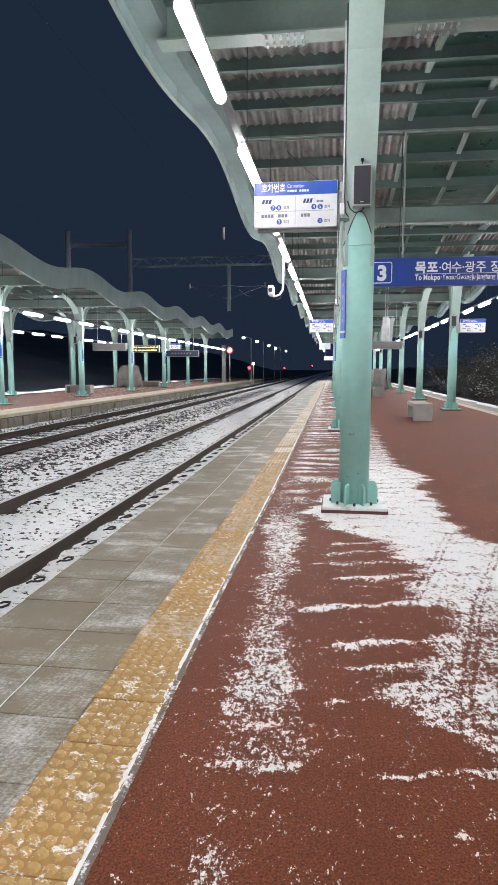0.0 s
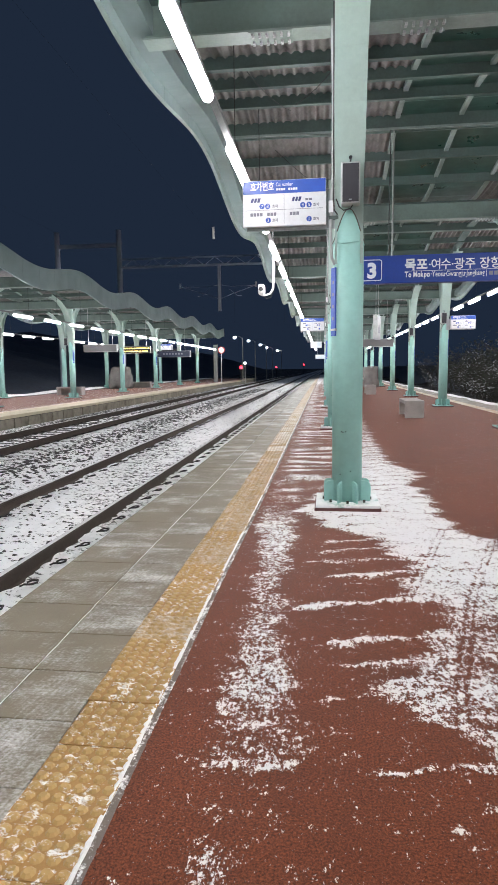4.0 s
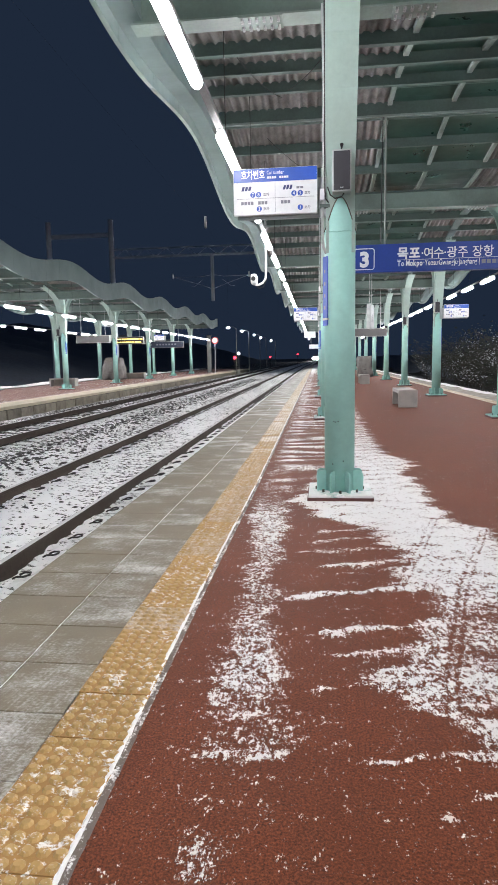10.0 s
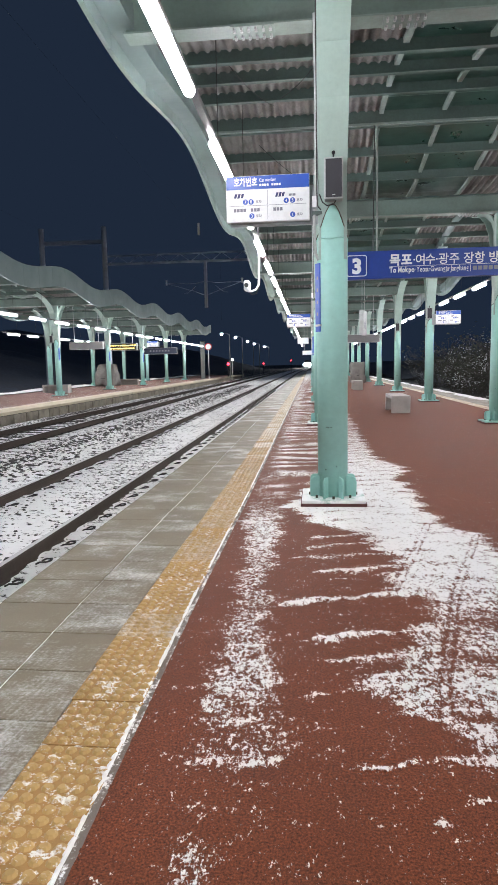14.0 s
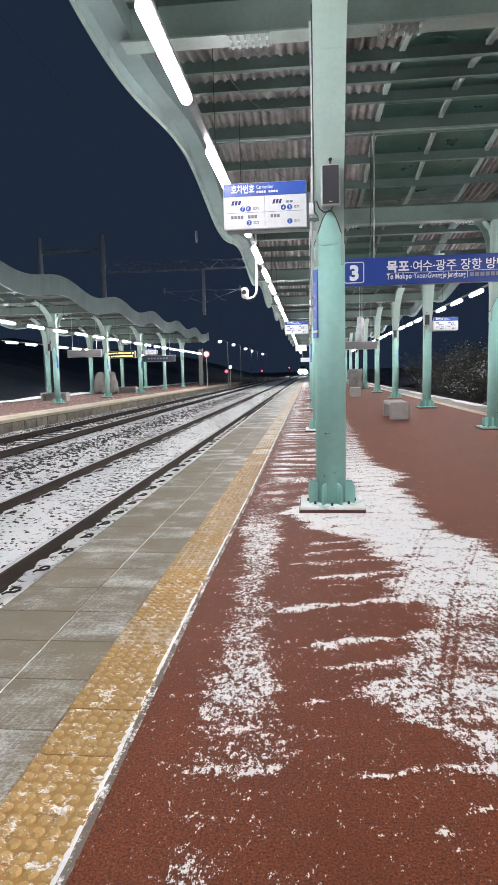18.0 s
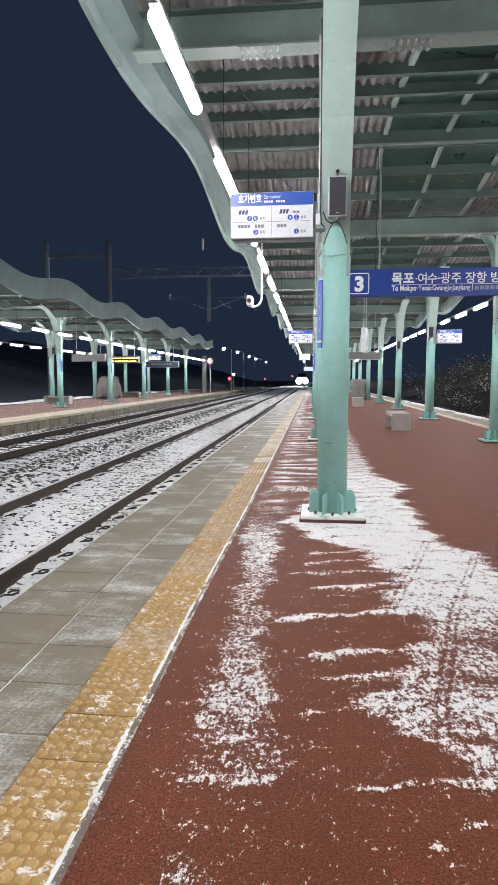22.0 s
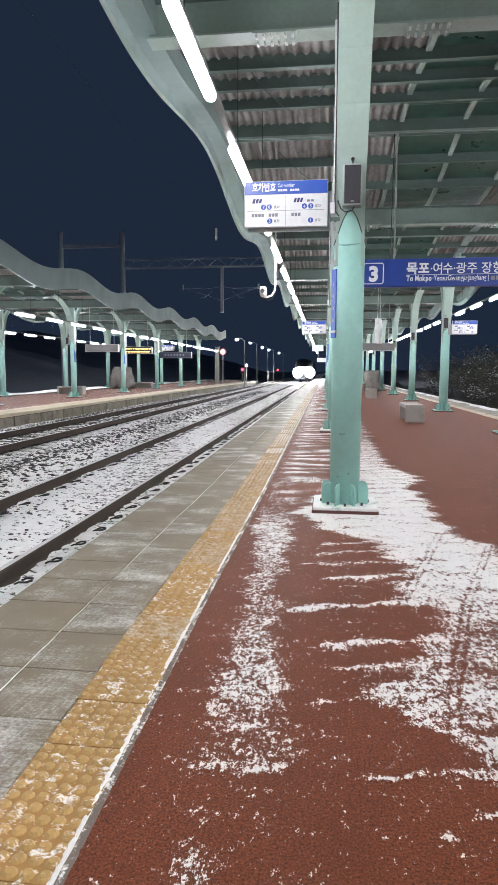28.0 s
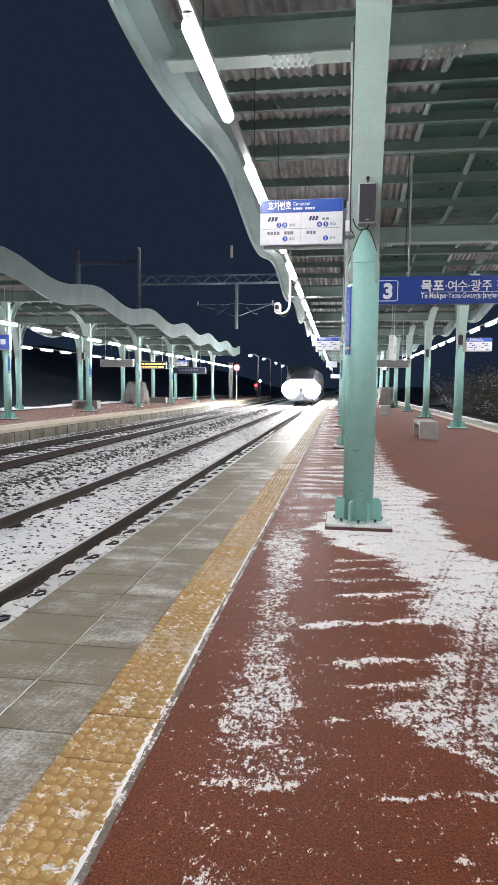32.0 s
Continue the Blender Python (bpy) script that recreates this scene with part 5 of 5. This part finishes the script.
def signal(x, y, z, label):
    s = thing("railway_signal", x, y, -0.7, label, "signal", "railway signals")
    part("post", cyl((0, 0, 0), (0, 0, z + 0.7), 0.06, seg=8), dark_metal, s)
    part("head", boxes((-0.2, 0.2, -0.1, 0.1, z + 0.5, z + 1.3), bev=0.03), dark_metal, s, "black signal head")
    part("lamp", cyl((0, -0.1, z + 1.05), (0, -0.14, z + 1.05), 0.18, seg=16), red_glow, s, "glowing red lamp")
    part("hood", pipe([(-0.15, -0.2, z + 1.05), (-0.1, -0.2, z + 1.17), (0, -0.2, z + 1.21), (0.1, -0.2, z + 1.17), (0.15, -0.2, z + 1.05)], 0.015, 5), dark_metal, s)
    return s


signal(-10.6, 76, 1.2, "red railway signal beside a white lit marker")
signal(-10.3, 125, 1.3, "red railway signal on a post by the tracks")
signal(-6.2, 160, 2.0, "distant red railway signal by the tracks")
MK = thing("lit_marker", -10.05, 75.5, -0.7, "small round white lit marker on a post", "marker")
part("disc", cyl((0, 0, 2.75), (0, 0.05, 2.75), 0.17, seg=16), glow("white_marker_light", (0.9, 0.95, 1.0), 5), MK)
part("post", cyl((0, 0.06, 0), (0, 0.06, 2.9), 0.04, seg=6), galv, MK)

# ---- dark slopes and snowy shrubs beyond the platform ----
leaf_mat = worn("dark_shrub_leaf", (0.035, 0.04, 0.025), 0.8, fine=30, var=0.5)
leaf_snow = worn("snowed_leaf", (0.7, 0.71, 0.74), 0.85, fine=12, var=0.6)


twig_snow = worn("snow_crusted_twig", (0.06, 0.052, 0.045), 0.9, scale=2.0, fine=14, var=0.7, dirt=(0.03, 0.028, 0.022), dirt_amount=0.9)


def shrub(x, y, w, h, seed, n=420, snowed=0.25):
    s = thing("shrub", x, y, -0.75, "dark wild shrub with snow on its twigs", "shrub", "snowy shrubs beyond the platform")
    rr = random.Random(seed)
    bm = bmesh.new()
    tips = []
    for i in range(34):
        a = rr.random() * 6.28
        p = Vector((0.25 * w * rr.uniform(-1, 1), 0.25 * w * rr.uniform(-1, 1), 0))
        pts = [p.copy()]
        d = Vector((0.5 * math.cos(a), 0.5 * math.sin(a), 1.0)).normalized()
        for k in range(5):
            p = p + d * h * rr.uniform(0.14, 0.24)
            d = (d + Vector((rr.uniform(-0.45, 0.45), rr.uniform(-0.45, 0.45), rr.uniform(-0.25, 0.1)))).normalized()
            pts.append(p.copy())
        tips += pts[2:]
        b2 = pipe(pts, rr.uniform(0.008, 0.02), 4)
        me = bpy.data.meshes.new("t")
        b2.to_mesh(me)
        b2.free()
        bm.from_mesh(me)
        bpy.data.meshes.remove(me)
    part("twig_mass", bm, twig_snow, s, kind="stuff")
    laden = rr.sample(tips, 9)
    for nm, mat, cnt in (("leaves", leaf_mat, int(n * (1 - snowed))), ("snow_clumps", leaf_snow, int(n * snowed))):
        v, f = [], []
        for i in range(cnt):
            t = rr.choice(tips if nm == "leaves" else laden)
            k = 1.0 if nm == "leaves" else 0.75
            c = t + k * Vector((rr.gauss(0, 0.2 * w / 2), rr.gauss(0, 0.2 * w / 2), rr.gauss(0, 0.1 * h)))
            c.z = max(0.1, c.z)
            r = rr.uniform(0.03, 0.1) * (0.55 if nm == "snow_clumps" else 1.0)
            b = len(v)
            for k in range(4):
                v.append((c.x + rr.uniform(-r, r) * 1.6, c.y + rr.uniform(-r, r) * 1.6, c.z + rr.uniform(-r, r) * 0.8))
            f += [(b, b + 1, b + 2), (b, b + 2, b + 3), (b, b + 1, b + 3), (b + 1, b + 2, b + 3)]
        me = bpy.data.meshes.new(nm)
        me.from_pydata(v, [], f)
        mesh_part(nm, me, mat, s, kind="stuff")
    return s


rs = random.Random(12)
for i in range(16):
    shrub(8.6 + 2.2 * rs.random() + 0.04 * i, 20 + i * 2.2, rs.uniform(2.2, 3.2), rs.uniform(2.6, 4.2), 30 + i, 1000, rs.uniform(0.22, 0.42))
# West slope is unseen, raised so the gap under the opposite canopy stays dark.
hill_mat = worn("dark_slope", (0.07, 0.088, 0.12), 0.95, scale=0.3, fine=3, var=0.6)
for nm, x0, x1, rise in (("slope_east", 10.5, 60, 2.2), ("slope_west", -26, -72, 10.0)):
    xs2 = np.linspace(x0, x1, 24)
    if x1 < x0:
        xs2 = xs2[::-1]
    rng2 = np.random.RandomState(3)
    me = grid_mesh(nm, xs2, np.linspace(-20, 320, 90), lambda X, Y: -0.75 + np.minimum(rise, 0.3 * np.abs(X - x0)) * (0.8 + 0.14 * np.sin(Y * 0.11) + 0.08 * np.sin(Y * 0.37)) + 0.5 * rng2.rand(*X.shape))
    tagged(mesh_part(nm, me, hill_mat, None, smooth=True), "dark slope behind the station, the west one an added backdrop", "slope", kind="structure")

# ---- the train ----


def train():
    t = thing("train", TRACK, 300, RAIL_Z, "approaching train with white headlamps drawn large for their glare", "train")
    body_mat = plain("train_body_paint", (0.012, 0.014, 0.02), 0.8, 0.0)
    out = [(-1.45, 0.35), (1.45, 0.35), (1.5, 1.2), (1.5, 2.6), (1.25, 3.4), (0.7, 3.75), (-0.7, 3.75), (-1.25, 3.4), (-1.5, 2.6), (-1.5, 1.2)]
    bm = bmesh.new()
    rings = []
    for y, k, dz in ((0.0, 0.8, 0.25), (0.35, 0.93, 0.1), (1.2, 1.0, 0.0), (20.0, 1.0, 0.0)):
        rings.append([bm.verts.new((x * k, y, 0.35 + (z - 0.35) * (0.62 if y == 0 else 0.8 if y < 0.5 else 1.0) + dz * 0.2)) for x, z in out])
    n = len(out)
    for a, b in zip(rings, rings[1:]):
        for j in range(n):
            bm.faces.new((a[j], a[(j + 1) % n], b[(j + 1) % n], b[j]))
    bm.faces.new(rings[0][::-1])
    bm.faces.new(rings[-1])
    bmesh.ops.recalc_face_normals(bm, faces=bm.faces[:])
    part("body", bm, body_mat, t, "grey train body")
    # Glass made to glow as part of the headlamp glare, not a cab light.
    part("windscreen", boxes((-1.15, 1.15, -0.05, 0.02, 1.7, 2.42), bev=0.02), screen_glare, t, "windscreen set glowing to widen the headlamp glare")
    part("coupler", boxes((-0.15, 0.15, -0.35, 0.0, 0.45, 0.75), bev=0.03), dark_metal, t, "dark coupler")
    # Discs far wider than the lamps: the glare is built into their size.
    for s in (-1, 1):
        part("headlamp", cyl((s * 1.0, 0.3, 1.5), (s * 1.0, -0.06, 1.5), 0.78, seg=32), head_glare, t, "white headlamp disc enlarged to take in its glare")
        part("buffer_step", boxes((s * 0.9 - 0.2, s * 0.9 + 0.2, -0.1, 0.0, 0.5, 0.62)), dark_metal, t)
    for y in (3.0, 5.5, 14.5, 17.0):
        for s in (-1, 1):
            part("wheel", cyl((s * 0.69, y, 0.43), (s * 0.82, y, 0.43), 0.43, seg=24), dark_metal, t, "steel wheel")
    return t


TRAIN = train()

# ---- paving pieces ----
for nm, xa, xb in (("outer", EDGE_L, -1.315), ("inner", -1.305, -0.967)):
    bm = boxes((xa, xb, 0.002, 0.388, -0.07, 0.0), bev=0.003)
    p0 = part("paver", bm, paver_mat, near)
    p0.matrix_basis = put(0, 0.11, 0)
    white_paver = p0.data.copy()
    white_paver.materials.clear()
    white_paver.materials.append(far_snow)
    for i in range(1, 130):
        dz = 0.003 * math.sin(i * 12.9 + xa)
        again("paver", p0.data if i + (i * 7) % 26 < 62 else white_paver, near, put(0, 0.11 + 0.39 * i, dz, 0, 0, 0))
part("paver_run", run((EDGE_L, -1.313, 50.82, END, -0.07, 0.0), (-1.307, -0.966, 50.82, END, -0.07, 0)), far_snow, near, "snow-covered paving further along")
part("paver_run", run((EDGE_L, -0.966, -12, 0.11, -0.07, 0.0)), paver_mat, near)


mesh_part("snow_line", grid_mesh("snow_line", (-1.313, -1.31, -1.307), spaced((-1, 24, 0.03), (24, 60, 0.3)), lambda X, Y: -0.0014 + 0.0042 * np.sin(1.6 * Y + 0.1) + 0.0016 * np.sin(5.3 * Y) + 0.0012 * np.sin(29 * Y), bend=True), snow_pile, near, "thin broken line of snow in the paver joint")


def tactile(domes):
    bm = boxes((-0.964, -0.668, 0.002, 0.298, -0.05, 0.002))
    if domes:
        for i in range(6):
            for j in range(6):
                cx, cy = -0.964 + 0.0247 + 0.0493 * i, 0.027 + 0.0493 * j
                base = [bm.verts.new((cx + 0.0225 * math.cos(a * math.pi / 4), cy + 0.0225 * math.sin(a * math.pi / 4), 0.0015)) for a in range(8)]
                top = [bm.verts.new((cx + 0.013 * math.cos(a * math.pi / 4), cy + 0.013 * math.sin(a * math.pi / 4), 0.011)) for a in range(8)]
                for a in range(8):
                    bm.faces.new((base[a], base[(a + 1) % 8], top[(a + 1) % 8], top[a])).material_index = 1
                fc = [bm.faces.new(top)]
                for f in fc:
                    f.material_index = 1
    return bm


tp = part("tactile_tile", tactile(True), tactile_mat, near, "yellow studded tactile tile")
tp.data.materials.append(dome_mat)
half_me = tp.data.copy()
half_me.materials.clear()
white_me = half_me.copy()
for me, mt in ((half_me, mid_tactile), (white_me, frost_tactile)):
    me.materials.append(mt)
    me.materials.append(mt)
OFF = 0.324
tp.matrix_basis = put(0, OFF, 0)
for i in range(1, 200):
    again("tactile_tile", tp.data if i + (i * 7) % 10 < 15 else half_me if i + (i * 7) % 10 < 36 else white_me, near, put(0.004 * math.sin(i * 5.1), OFF + 0.3 * i + 0.0018 * ((i * 7) % 3 - 1), 0.0015 * math.sin(i * 7.7)))
part("tactile_run", run((-0.964, -0.668, OFF + 60, END, -0.05, 0.004), (-0.964, -0.668, -12, OFF, -0.05, 0.004)), frost_tactile, near, "yellow tactile strip further along")

rng = np.random.RandomState(9)


def crust(X, Y):
    ragged = 0.5 * np.sin(9 * Y) + 0.35 * np.sin(23 * Y + 1) + 0.3 * np.sin(61 * Y) + 0.9 * (rng.rand(*X.shape) - 0.5)
    return 0.0005 + 0.005 * (1 - ((X + 0.673) / 0.009) ** 2) + 0.0042 * ragged


mesh_part("snow_crust", grid_mesh("snow_crust", spaced((-0.712, -0.652, 0.005)), spaced((-1, 18, 0.012), (18, 40, 0.1)), crust, bend=True), snow_pile, near, "ragged crust of snow along the tactile strip")


def motions():
    rows = []
    for t, x, y, rz in ((0, 62, 560, -18), (5, 25, 482, -14), (7, 8, 445, -10), (8.4, TRACK, 417, 0), (9, TRACK, 406, 0), (10.5, TRACK, 379, 0), (12, TRACK, 353, 0), (14, TRACK, 318, 0), (17, TRACK, 267, 0), (20, TRACK, 218, 0), (23, TRACK, 172, 0),
                       (25, TRACK, 143.5, 0), (28, TRACK, 103.5, 0), (29.5, TRACK, 85.3, 0), (31, TRACK, 68.4, 0), (32, TRACK, 58.4, 0)):
        rows.append((t, pose(x + float(sk(y)), y, RAIL_Z, 0, 0, rz)))
    walk(TRAIN, rows)


motions()
